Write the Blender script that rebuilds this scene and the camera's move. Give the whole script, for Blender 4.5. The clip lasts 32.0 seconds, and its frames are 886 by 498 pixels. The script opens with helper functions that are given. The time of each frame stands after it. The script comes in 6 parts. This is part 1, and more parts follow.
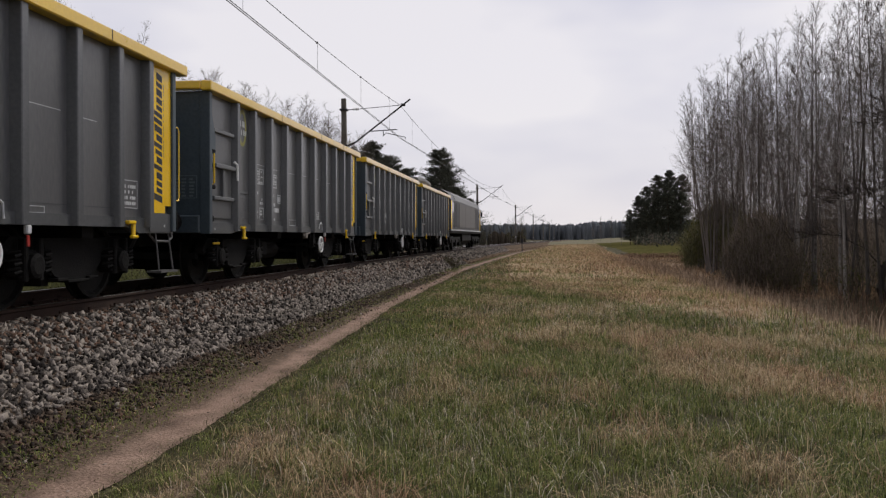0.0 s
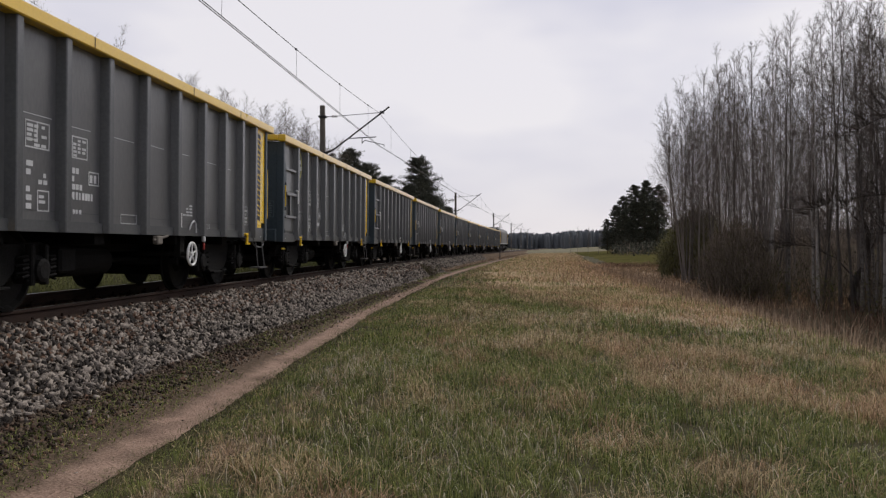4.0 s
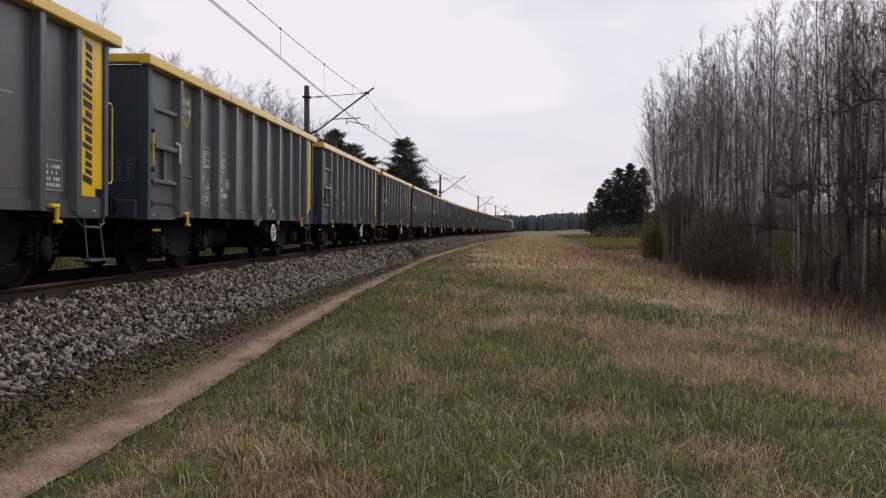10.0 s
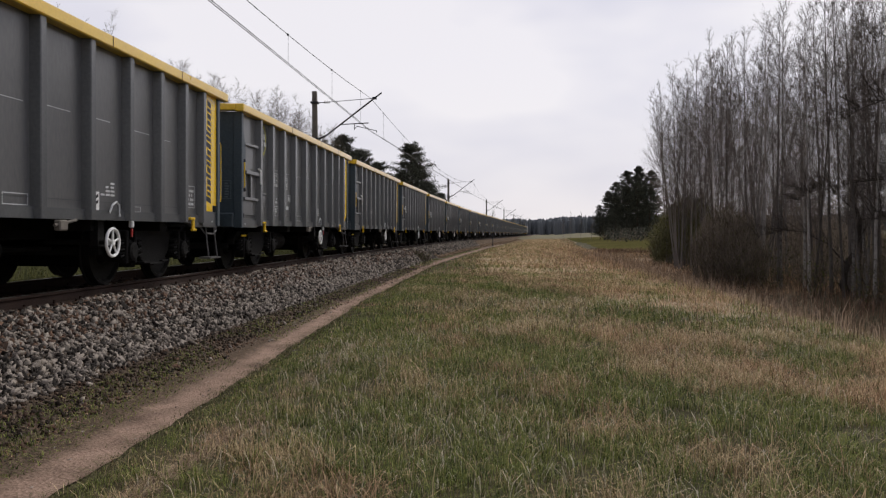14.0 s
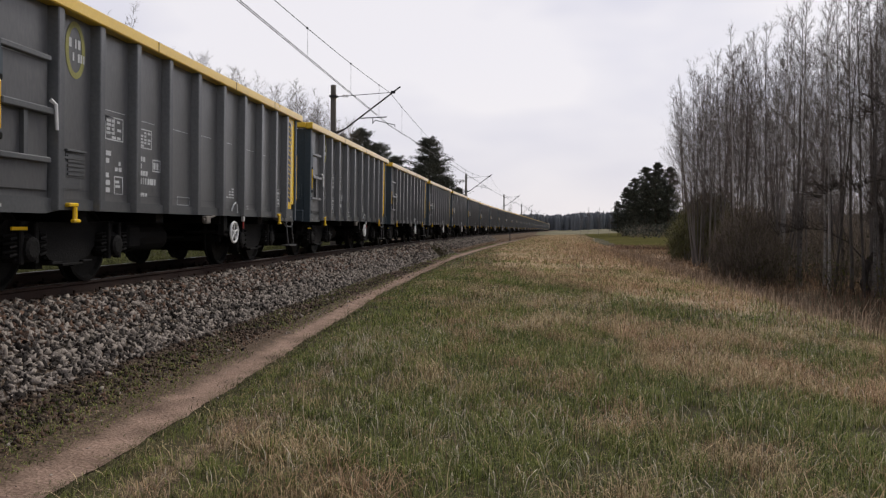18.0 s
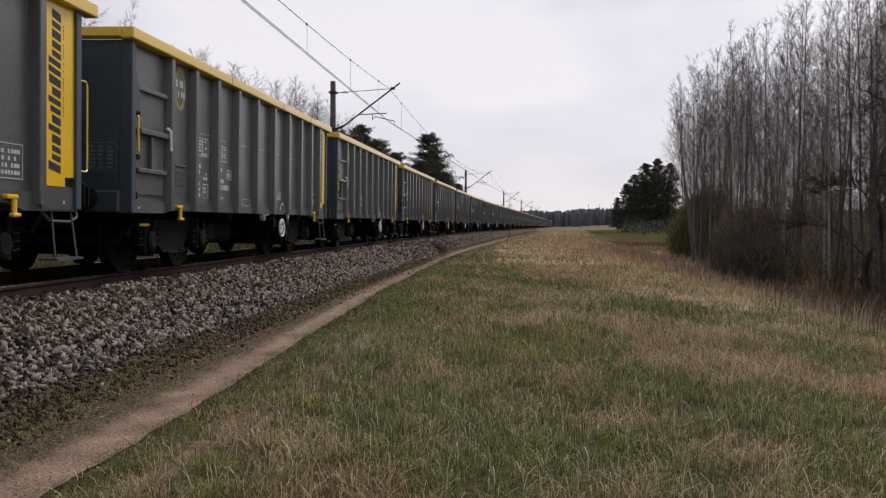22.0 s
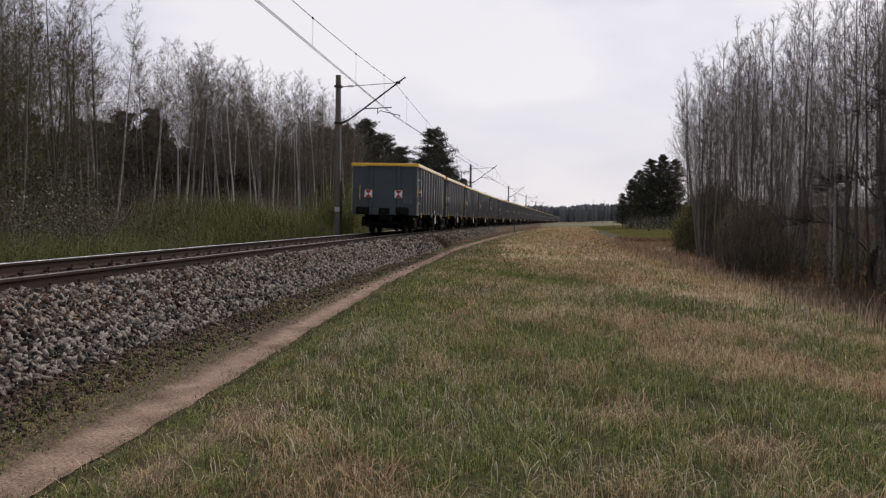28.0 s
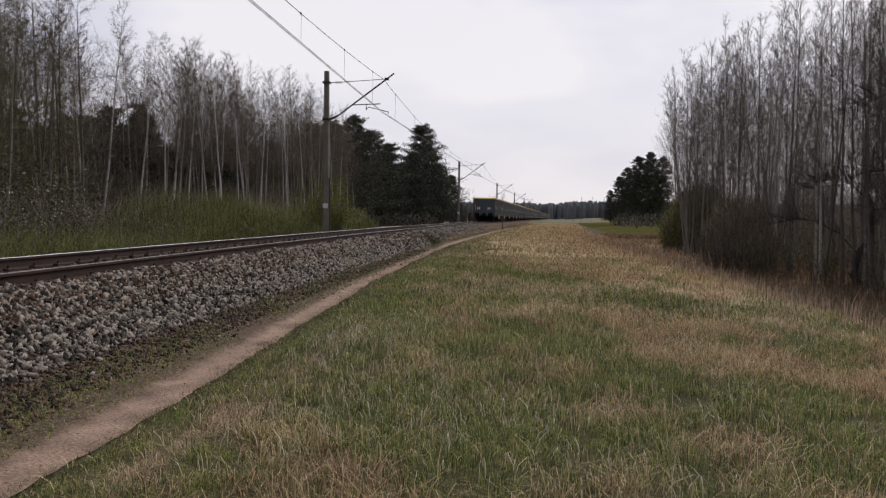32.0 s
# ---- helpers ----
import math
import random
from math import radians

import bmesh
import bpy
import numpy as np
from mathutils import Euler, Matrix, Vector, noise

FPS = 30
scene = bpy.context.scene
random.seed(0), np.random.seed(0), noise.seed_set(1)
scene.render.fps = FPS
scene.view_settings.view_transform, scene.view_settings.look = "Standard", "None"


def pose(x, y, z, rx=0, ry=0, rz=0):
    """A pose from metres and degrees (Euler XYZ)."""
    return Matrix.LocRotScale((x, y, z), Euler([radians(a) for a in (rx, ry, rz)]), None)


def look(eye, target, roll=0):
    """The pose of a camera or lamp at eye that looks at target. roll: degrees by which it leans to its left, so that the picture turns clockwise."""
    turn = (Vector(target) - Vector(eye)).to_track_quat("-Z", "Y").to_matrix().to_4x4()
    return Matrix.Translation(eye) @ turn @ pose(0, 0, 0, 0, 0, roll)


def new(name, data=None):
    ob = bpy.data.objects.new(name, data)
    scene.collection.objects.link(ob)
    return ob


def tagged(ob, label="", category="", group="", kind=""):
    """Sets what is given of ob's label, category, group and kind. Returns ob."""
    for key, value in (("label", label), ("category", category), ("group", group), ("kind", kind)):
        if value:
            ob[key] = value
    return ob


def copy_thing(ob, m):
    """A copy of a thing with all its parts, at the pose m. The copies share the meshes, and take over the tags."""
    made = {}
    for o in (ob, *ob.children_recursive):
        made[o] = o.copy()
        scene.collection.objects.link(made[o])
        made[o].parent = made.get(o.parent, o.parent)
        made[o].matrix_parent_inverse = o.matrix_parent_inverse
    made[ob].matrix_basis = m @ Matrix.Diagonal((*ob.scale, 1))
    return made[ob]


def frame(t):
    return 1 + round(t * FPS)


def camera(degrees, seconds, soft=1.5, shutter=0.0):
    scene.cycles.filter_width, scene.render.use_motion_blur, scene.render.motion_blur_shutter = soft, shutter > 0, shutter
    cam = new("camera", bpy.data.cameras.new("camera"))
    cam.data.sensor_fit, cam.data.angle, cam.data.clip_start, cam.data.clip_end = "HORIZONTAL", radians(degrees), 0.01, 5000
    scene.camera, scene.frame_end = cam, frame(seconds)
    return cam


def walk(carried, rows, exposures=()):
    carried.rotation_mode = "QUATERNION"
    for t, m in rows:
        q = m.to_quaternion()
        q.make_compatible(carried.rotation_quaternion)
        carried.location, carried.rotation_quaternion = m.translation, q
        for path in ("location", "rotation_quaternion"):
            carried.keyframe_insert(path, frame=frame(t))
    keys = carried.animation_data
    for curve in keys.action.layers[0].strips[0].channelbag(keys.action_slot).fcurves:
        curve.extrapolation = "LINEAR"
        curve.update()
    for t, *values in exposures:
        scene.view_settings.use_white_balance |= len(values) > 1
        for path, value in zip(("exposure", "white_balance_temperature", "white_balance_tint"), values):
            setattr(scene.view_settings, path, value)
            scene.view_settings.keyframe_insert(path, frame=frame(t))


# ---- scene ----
EYE = Vector((0.0, 0.0, 1.55))
cam = camera(56.64, 32.0, soft=1.3)


def aim(yaw, pitch, roll):
    """Camera pose at the eye point: degrees to the right of +y, up, and lean."""
    a, b = radians(yaw), radians(pitch)
    way = Vector((math.sin(a) * math.cos(b), math.cos(a) * math.cos(b), math.sin(b)))
    return look(EYE, EYE + way, roll)


walk(cam, [
    (0, aim(-5.476, -0.802, -0.733)),
    (0.5, aim(-4.949, -0.568, -0.782)),
    (1, aim(-4.631, -0.295, -0.593)),
    (1.5, aim(-4.359, -0.050, -0.441)),
    (2, aim(-4.162, -0.097, -0.409)),
    (2.5, aim(-4.063, -0.147, -0.334)),
    (3, aim(-3.950, -0.126, -0.364)),
    (3.5, aim(-3.884, -0.204, -0.363)),
    (5.5, aim(-4.311, -0.528, -0.154)),
    (6, aim(-4.337, -0.770, -0.282)),
    (6.5, aim(-4.330, -0.786, -0.363)),
    (7, aim(-3.955, -0.604, -0.341)),
    (7.5, aim(-3.441, -0.617, -0.518)),
    (8, aim(-3.291, -0.964, -0.513)),
    (8.5, aim(-3.209, -1.286, -0.456)),
    (9, aim(-3.025, -1.505, -0.262)),
    (9.5, aim(-2.858, -1.493, -0.058)),
    (10, aim(-2.853, -1.528, -0.015)),
    (10.5, aim(-2.898, -1.586, -0.019)),
    (11, aim(-2.898, -1.511, -0.138)),
    (11.5, aim(-2.968, -1.499, -0.156)),
    (12, aim(-3.039, -1.635, -0.264)),
    (12.5, aim(-3.226, -1.639, -0.463)),
    (13, aim(-3.317, -1.489, -0.316)),
    (13.5, aim(-3.298, -1.336, -0.348)),
    (14, aim(-3.450, -1.226, -0.428)),
    (14.5, aim(-3.699, -1.221, -0.422)),
    (16.5, aim(-4.188, -1.402, 0.046)),
    (17, aim(-4.356, -1.506, 0.074)),
    (17.5, aim(-4.574, -1.515, 0.092)),
    (18, aim(-4.633, -1.599, 0.140)),
    (18.5, aim(-4.687, -1.758, 0.203)),
    (19, aim(-4.700, -1.811, 0.234)),
    (19.5, aim(-4.722, -1.688, 0.218)),
    (20, aim(-4.824, -1.572, 0.141)),
    (20.5, aim(-4.894, -1.667, 0.170)),
    (21, aim(-4.851, -1.904, 0.205)),
    (21.5, aim(-4.710, -2.001, 0.319)),
    (22, aim(-4.617, -1.852, 0.121)),
    (22.5, aim(-4.782, -1.867, 0.076)),
    (23, aim(-4.936, -1.915, 0.212)),
    (23.5, aim(-4.965, -1.985, 0.257)),
    (24, aim(-4.960, -2.106, 0.340)),
    (24.5, aim(-5.051, -2.133, 0.290)),
    (25, aim(-5.261, -2.090, 0.273)),
    (25.5, aim(-5.317, -2.061, 0.122)),
    (27.5, aim(-4.922, -2.163, 0.539)),
    (28, aim(-4.920, -2.227, 0.484)),
    (28.5, aim(-4.865, -2.255, 0.393)),
    (29, aim(-4.887, -2.196, 0.431)),
    (29.5, aim(-4.787, -2.167, 0.398)),
    (30, aim(-4.571, -2.245, 0.346)),
    (30.5, aim(-4.296, -2.290, 0.435)),
    (31, aim(-4.214, -2.316, 0.520)),
    (31.5, aim(-4.206, -2.363, 0.642)),
    (32, aim(-4.109, -2.446, 0.615)),
], exposures=[(0, -0.08), (6, -0.08), (9, 0.0), (32, 0.0)])

# ---- world and light: bright overcast ----
world = bpy.data.worlds.new("overcast_sky")
scene.world = world
world.use_nodes = True
wn, wl = world.node_tree.nodes, world.node_tree.links
wn.clear()
sky = wn.new("ShaderNodeTexSky")
sky.sky_type, sky.sun_disc = "NISHITA", False
sky.sun_elevation, sky.sun_rotation = radians(42), radians(35)
sky_gain = wn.new("ShaderNodeVectorMath")
sky_gain.operation = "SCALE"
sky_gain.inputs["Scale"].default_value = 0.10
wl.new(sky.outputs[0], sky_gain.inputs[0])
coord = wn.new("ShaderNodeTexCoord")
squash = wn.new("ShaderNodeMapping")
squash.inputs["Scale"].default_value = (1.0, 1.0, 2.6)
wl.new(coord.outputs["Generated"], squash.inputs[0])
cloud = wn.new("ShaderNodeTexNoise")
cloud.inputs["Scale"].default_value, cloud.inputs["Detail"].default_value = 1.7, 4.0
wl.new(squash.outputs[0], cloud.inputs["Vector"])
cloud_ramp = wn.new("ShaderNodeValToRGB")
cloud_ramp.color_ramp.elements[0].position, cloud_ramp.color_ramp.elements[1].position = 0.43, 0.64
cloud_ramp.color_ramp.elements[0].color = (0.58, 0.585, 0.728, 1)
cloud_ramp.color_ramp.elements[1].color = (0.90, 0.868, 0.908, 1)
wl.new(cloud.outputs["Fac"], cloud_ramp.inputs[0])
sep = wn.new("ShaderNodeSeparateXYZ")
wl.new(coord.outputs["Generated"], sep.inputs[0])
low = wn.new("ShaderNodeMapRange")
low.inputs["From Min"].default_value, low.inputs["From Max"].default_value = 0.0, 0.20
low.inputs["To Min"].default_value, low.inputs["To Max"].default_value = 0.55, 0.0
wl.new(sep.outputs["Z"], low.inputs["Value"])
veil = wn.new("ShaderNodeMix")
veil.data_type = "RGBA"
veil.inputs["B"].default_value = (0.955, 0.895, 0.885, 1)
wl.new(low.outputs[0], veil.inputs["Factor"])
wl.new(cloud_ramp.outputs[0], veil.inputs["A"])
cover = wn.new("ShaderNodeMix")
cover.data_type = "RGBA"
cover.inputs["Factor"].default_value = 0.93
wl.new(sky_gain.outputs[0], cover.inputs["A"])
wl.new(veil.outputs["Result"], cover.inputs["B"])
# the cloud cover is brighter on the sun's side than opposite to it
glow = wn.new("ShaderNodeVectorMath")
glow.operation = "DOT_PRODUCT"
glow.inputs[1].default_value = (0.50, 0.71, 0.5)
wl.new(coord.outputs["Generated"], glow.inputs[0])
side = wn.new("ShaderNodeMapRange")
side.interpolation_type = "SMOOTHSTEP"
side.inputs["From Min"].default_value, side.inputs["From Max"].default_value = -0.9, 0.55
side.inputs["To Min"].default_value, side.inputs["To Max"].default_value = 0.50, 1.0
wl.new(glow.outputs["Value"], side.inputs["Value"])
back = wn.new("ShaderNodeBackground")
wl.new(side.outputs[0], back.inputs["Strength"])
wl.new(cover.outputs["Result"], back.inputs["Color"])
wout = wn.new("ShaderNodeOutputWorld")
wl.new(back.outputs[0], wout.inputs["Surface"])

sun = new("sun", bpy.data.lights.new("sun", "SUN"))
sun.data.energy, sun.data.angle, sun.data.color = 2.0, radians(20), (1.0, 0.95, 0.88)
sun.matrix_world = look((60, 85, 95), (0, 0, 0))


# ---- materials ----
def ramp_stops(node, stops):
    e = node.color_ramp.elements
    while len(e) < len(stops):
        e.new(0.5)
    for el, (pos, col) in zip(e, stops):
        el.position, el.color = pos, (*col, 1)


def surface(name, dark, light, rough=0.8, scale=6.0, fine=60.0, bump=0.2, metal=0.0, island=0.0, per_object=0.0, spec=0.3, stretch=(1, 1, 1), dist=0.02):
    """A procedural surface: two scales of noise mix two colours, with relief and uneven gloss."""
    m = bpy.data.materials.new(name)
    m.use_nodes = True
    n, l = m.node_tree.nodes, m.node_tree.links
    b = n["Principled BSDF"]
    tc = n.new("ShaderNodeTexCoord")
    mp = n.new("ShaderNodeMapping")
    mp.inputs["Scale"].default_value = stretch
    l.new(tc.outputs["Object"], mp.inputs[0])
    big = n.new("ShaderNodeTexNoise")
    big.inputs["Scale"].default_value, big.inputs["Detail"].default_value = scale, 5
    small = n.new("ShaderNodeTexNoise")
    small.inputs["Scale"].default_value, small.inputs["Detail"].default_value = fine, 3
    l.new(mp.outputs[0], big.inputs["Vector"])
    l.new(mp.outputs[0], small.inputs["Vector"])
    add = n.new("ShaderNodeMath")
    add.operation = "MULTIPLY_ADD"
    add.inputs[1].default_value = 0.5
    l.new(small.outputs["Fac"], add.inputs[0])
    half = n.new("ShaderNodeMath")
    half.operation = "MULTIPLY"
    half.inputs[1].default_value = 0.5
    l.new(big.outputs["Fac"], half.inputs[0])
    l.new(half.outputs[0], add.inputs[2])
    fac = add.outputs[0]
    if island or per_object:
        src = n.new("ShaderNodeNewGeometry").outputs["Random Per Island"] if island else n.new("ShaderNodeObjectInfo").outputs["Random"]
        shift = n.new("ShaderNodeMath")
        shift.operation = "MULTIPLY_ADD"
        shift.inputs[1].default_value = island or per_object
        l.new(src, shift.inputs[0])
        cen = n.new("ShaderNodeMath")
        cen.operation = "SUBTRACT"
        cen.inputs[1].default_value = 0.5 * (island or per_object)
        l.new(fac, cen.inputs[0])
        l.new(cen.outputs[0], shift.inputs[2])
        fac = shift.outputs[0]
    r = n.new("ShaderNodeValToRGB")
    ramp_stops(r, [(0.3, dark), (0.7, light)])
    l.new(fac, r.inputs[0])
    l.new(r.outputs[0], b.inputs["Base Color"])
    b.inputs["Metallic"].default_value = metal
    b.inputs["Specular IOR Level"].default_value = spec
    rr = n.new("ShaderNodeMapRange")
    rr.inputs["To Min"].default_value, rr.inputs["To Max"].default_value = max(0.05, rough - 0.12), min(1, rough + 0.12)
    l.new(big.outputs["Fac"], rr.inputs["Value"])
    l.new(rr.outputs[0], b.inputs["Roughness"])
    if bump:
        bp = n.new("ShaderNodeBump")
        bp.inputs["Strength"].default_value, bp.inputs["Distance"].default_value = bump, dist
        l.new(small.outputs["Fac"], bp.inputs["Height"])
        l.new(bp.outputs[0], b.inputs["Normal"])
    return m


M_PAINT = surface("grey_wagon_paint", (0.060, 0.061, 0.062), (0.110, 0.110, 0.109), 0.34, 0.9, 26, 0.05, spec=0.6, stretch=(1, 1, 0.35))
M_RIB = surface("grey_rib_paint", (0.050, 0.054, 0.056), (0.092, 0.095, 0.096), 0.40, 1.3, 30, 0.06, spec=0.5)
M_YELLOW = surface("yellow_paint", (0.74, 0.46, 0.012), (0.84, 0.55, 0.022), 0.20, 1.2, 30, 0.03, spec=0.8)
M_RIM = surface("glossy_yellow_rim", (0.70, 0.43, 0.012), (0.82, 0.53, 0.022), 0.32, 1.2, 30, 0.03, spec=0.5)
# Underframe and wheel colours go below real black: under-train shade is in them.
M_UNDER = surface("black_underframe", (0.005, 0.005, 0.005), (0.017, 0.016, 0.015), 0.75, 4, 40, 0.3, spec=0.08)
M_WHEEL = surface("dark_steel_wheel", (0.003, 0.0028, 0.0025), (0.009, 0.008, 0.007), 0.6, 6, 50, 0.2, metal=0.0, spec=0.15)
M_WHITE = surface("white_paint", (0.62, 0.62, 0.60), (0.80, 0.80, 0.78), 0.5, 3, 40, 0.05)
M_MARK = surface("pale_lettering", (0.42, 0.43, 0.43), (0.60, 0.61, 0.61), 0.6, 5, 40, 0.0)
M_BLACK = surface("black_lettering", (0.012, 0.012, 0.012), (0.03, 0.03, 0.03), 0.5, 3, 40, 0.0)
M_SMALLPRINT = surface("grey_small_print", (0.10, 0.08, 0.03), (0.16, 0.13, 0.05), 0.5, 3, 40, 0.0)
M_INSIDE = surface("dusty_interior_steel", (0.05, 0.045, 0.04), (0.11, 0.10, 0.09), 0.8, 2, 30, 0.2)
M_STEP = surface("worn_grey_step_steel", (0.045, 0.045, 0.045), (0.105, 0.10, 0.098), 0.5, 4, 40, 0.1, spec=0.4)
M_RED = surface("red_reflector", (0.26, 0.022, 0.02), (0.38, 0.04, 0.03), 0.35, 4, 40, 0.0)
M_RAILSIDE = surface("rusty_rail_steel", (0.017, 0.0095, 0.0065), (0.052, 0.030, 0.021), 0.75, 3, 60, 0.3, spec=0.2)
# Both rails are alike; the far one's sky glint is in this colour.
M_RAILGLINT = surface("bright_rail_steel", (0.50, 0.50, 0.51), (0.70, 0.70, 0.71), 0.42, 3, 60, 0.02, metal=1.0)
M_RAILTOP = surface("polished_rail_steel", (0.16, 0.155, 0.15), (0.30, 0.29, 0.28), 0.3, 3, 60, 0.02, metal=1.0)
M_SLEEPER = surface("weathered_concrete", (0.050, 0.035, 0.026), (0.125, 0.090, 0.066), 0.9, 3, 50, 0.4, per_object=0.3)
M_STONE = surface("granite_ballast", (0.024, 0.020, 0.017), (0.285, 0.246, 0.207), 0.9, 9, 70, 0.5, island=0.95, spec=0.2)
M_RUSTSTONE = surface("rust_stained_ballast", (0.030, 0.018, 0.012), (0.152, 0.093, 0.063), 0.9, 9, 70, 0.5, island=0.7, spec=0.2)
M_BALLAST = surface("ballast_bed", (0.060, 0.044, 0.032), (0.200, 0.154, 0.114), 0.95, 14, 34, 1.0, spec=0.0, dist=0.05)
M_SOIL = surface("grassy_soil", (0.030, 0.030, 0.013), (0.095, 0.078, 0.040), 0.95, 0.7, 22, 0.6, spec=0.1, dist=0.05)
M_DARKSTONE = surface("soiled_ballast", (0.022, 0.016, 0.012), (0.125, 0.093, 0.068), 0.9, 9, 70, 0.5, island=0.7, spec=0.15)
# Teal-grey paint, darkened further: the shade in the wagon gaps is in it.
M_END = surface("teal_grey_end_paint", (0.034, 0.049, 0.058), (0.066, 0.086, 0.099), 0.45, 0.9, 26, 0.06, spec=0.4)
# Woodland gloom is part of this dark tone.
M_GLOOMWOOD = surface("deep_wood", (0.032, 0.027, 0.020), (0.074, 0.061, 0.045), 1.0, 0.3, 2.0, 0.0, island=0.5, spec=0.0)
M_DIRT = surface("dark_cinder_soil", (0.042, 0.031, 0.022), (0.160, 0.118, 0.082), 0.95, 2.0, 45, 0.8, spec=0.1, dist=0.04)
M_PATH = surface("trodden_sand", (0.105, 0.067, 0.048), (0.42, 0.294, 0.220), 0.95, 2.6, 38, 0.7, spec=0.1, dist=0.03)
M_EMBLEM = surface("faded_emblem_paint", (0.21, 0.20, 0.055), (0.33, 0.32, 0.11), 0.5, 5, 40, 0.0)
M_TEALMARK = surface("faint_teal_lettering", (0.095, 0.12, 0.125), (0.155, 0.185, 0.195), 0.5, 5, 40, 0.0)
M_REDREED = surface("red_brown_reeds", (0.085, 0.050, 0.032), (0.29, 0.18, 0.12), 0.9, 0.5, 5, 0.0, island=0.7, spec=0.1)
M_CONCRETE = surface("mast_concrete", (0.085, 0.075, 0.062), (0.200, 0.180, 0.152), 0.85, 2.2, 40, 0.3)
M_GALV = surface("dark_galvanised_steel", (0.03, 0.03, 0.032), (0.075, 0.075, 0.08), 0.6, 8, 50, 0.1, metal=0.6)
M_WIRE = surface("copper_wire_tarnished", (0.03, 0.032, 0.035), (0.07, 0.07, 0.075), 0.6, 3, 20, 0.0, metal=0.3)
M_CERAMIC = surface("brown_ceramic", (0.03, 0.018, 0.012), (0.06, 0.035, 0.025), 0.25, 5, 30, 0.0)
M_BARK = surface("grey_bark", (0.085, 0.075, 0.067), (0.235, 0.210, 0.190), 0.95, 4, 30, 0.6, per_object=0.35, spec=0.1, stretch=(1, 1, 0.3))
M_DARKBARK = surface("dark_wet_bark", (0.028, 0.024, 0.020), (0.085, 0.073, 0.063), 0.95, 4, 30, 0.6, spec=0.1, stretch=(1, 1, 0.3))
M_BIRCH = surface("birch_bark", (0.085, 0.074, 0.064), (0.54, 0.50, 0.46), 0.85, 3.0, 14, 0.3, per_object=0.45, spec=0.15, stretch=(1, 1, 2.4))
M_TWIG = surface("bare_twigs", (0.090, 0.077, 0.067), (0.225, 0.194, 0.170), 0.95, 1.0, 12, 0.0, island=0.4, spec=0.05)
M_GROVETWIG = surface("brown_grove_twigs", (0.090, 0.073, 0.056), (0.230, 0.192, 0.150), 0.95, 1.0, 12, 0.0, island=0.4, spec=0.05)
M_BRUSH = surface("brown_brushwood", (0.072, 0.058, 0.045), (0.205, 0.162, 0.124), 0.95, 1.0, 12, 0.0, island=0.5, spec=0.05)
M_BLOSSOM = surface("pale_blossom_leaves", (0.090, 0.092, 0.064), (0.32, 0.32, 0.255), 0.9, 0.7, 8, 0.0, island=0.7, spec=0.1)
M_YELLOWGREEN = surface("yellow_green_leaves", (0.085, 0.110, 0.016), (0.22, 0.25, 0.048), 0.85, 0.7, 8, 0.0, island=0.6, spec=0.15)
M_BUD = surface("budding_twigs", (0.065, 0.062, 0.032), (0.175, 0.160, 0.082), 0.95, 1.0, 12, 0.0, island=0.5, spec=0.05)
M_PINE = surface("pine_needles", (0.038, 0.041, 0.032), (0.118, 0.119, 0.087), 0.9, 0.8, 9, 0.0, island=0.5, spec=0.1)
M_PINEBARK = surface("pine_bark", (0.035, 0.022, 0.016), (0.12, 0.07, 0.045), 0.95, 4, 30, 0.6, spec=0.1)
M_FRESH = surface("fresh_green_leaves", (0.048, 0.053, 0.016), (0.142, 0.142, 0.046), 0.8, 0.7, 8, 0.0, island=0.6, spec=0.2)
M_DULL = surface("dull_shrub_leaves", (0.048, 0.050, 0.024), (0.140, 0.130, 0.062), 0.9, 0.7, 8, 0.0, island=0.6, spec=0.1)
M_GRASS = surface("green_grass", (0.038, 0.060, 0.012), (0.265, 0.290, 0.082), 0.75, 0.5, 5, 0.0, island=0.65, spec=0.15)
M_DRY = surface("dry_grass", (0.165, 0.116, 0.058), (0.66, 0.515, 0.305), 0.85, 0.5, 5, 0.0, island=0.75, spec=0.12)
M_RUSSET = surface("russet_reeds", (0.165, 0.102, 0.058), (0.60, 0.405, 0.246), 0.9, 0.5, 5, 0.0, island=0.7, spec=0.1)
M_STALK = surface("pale_grass_stalks", (0.46, 0.39, 0.28), (0.84, 0.75, 0.59), 0.8, 0.5, 5, 0.0, island=0.6, spec=0.15)
M_REED = surface("grey_brown_reeds", (0.14, 0.100, 0.068), (0.46, 0.34, 0.235), 0.9, 0.5, 5, 0.0, island=0.7, spec=0.1)
# No air haze in the scene: these pale blue-greys carry it.
M_HAZEWOOD = surface("far_forest", (0.105, 0.114, 0.121), (0.138, 0.147, 0.153), 1.0, 0.05, 0.4, 0.0, island=0.5, spec=0.0)
M_THATCH = surface("dry_thatch", (0.27, 0.196, 0.117), (0.57, 0.437, 0.29), 0.95, 0.9, 14, 0.6, spec=0.1, dist=0.05)
M_STUBBLE = surface("pale_stubble_field", (0.085, 0.085, 0.042), (0.20, 0.172, 0.108), 0.95, 0.05, 3.0, 0.2, spec=0.1)
M_FIELD = surface("far_meadow", (0.040, 0.042, 0.014), (0.125, 0.108, 0.042), 0.95, 0.10, 2.2, 0.6, spec=0.0, dist=0.1)
M_LOCOGREEN = surface("dark_loco_paint", (0.022, 0.022, 0.022), (0.050, 0.048, 0.046), 0.45, 1.0, 25, 0.04, spec=0.4)
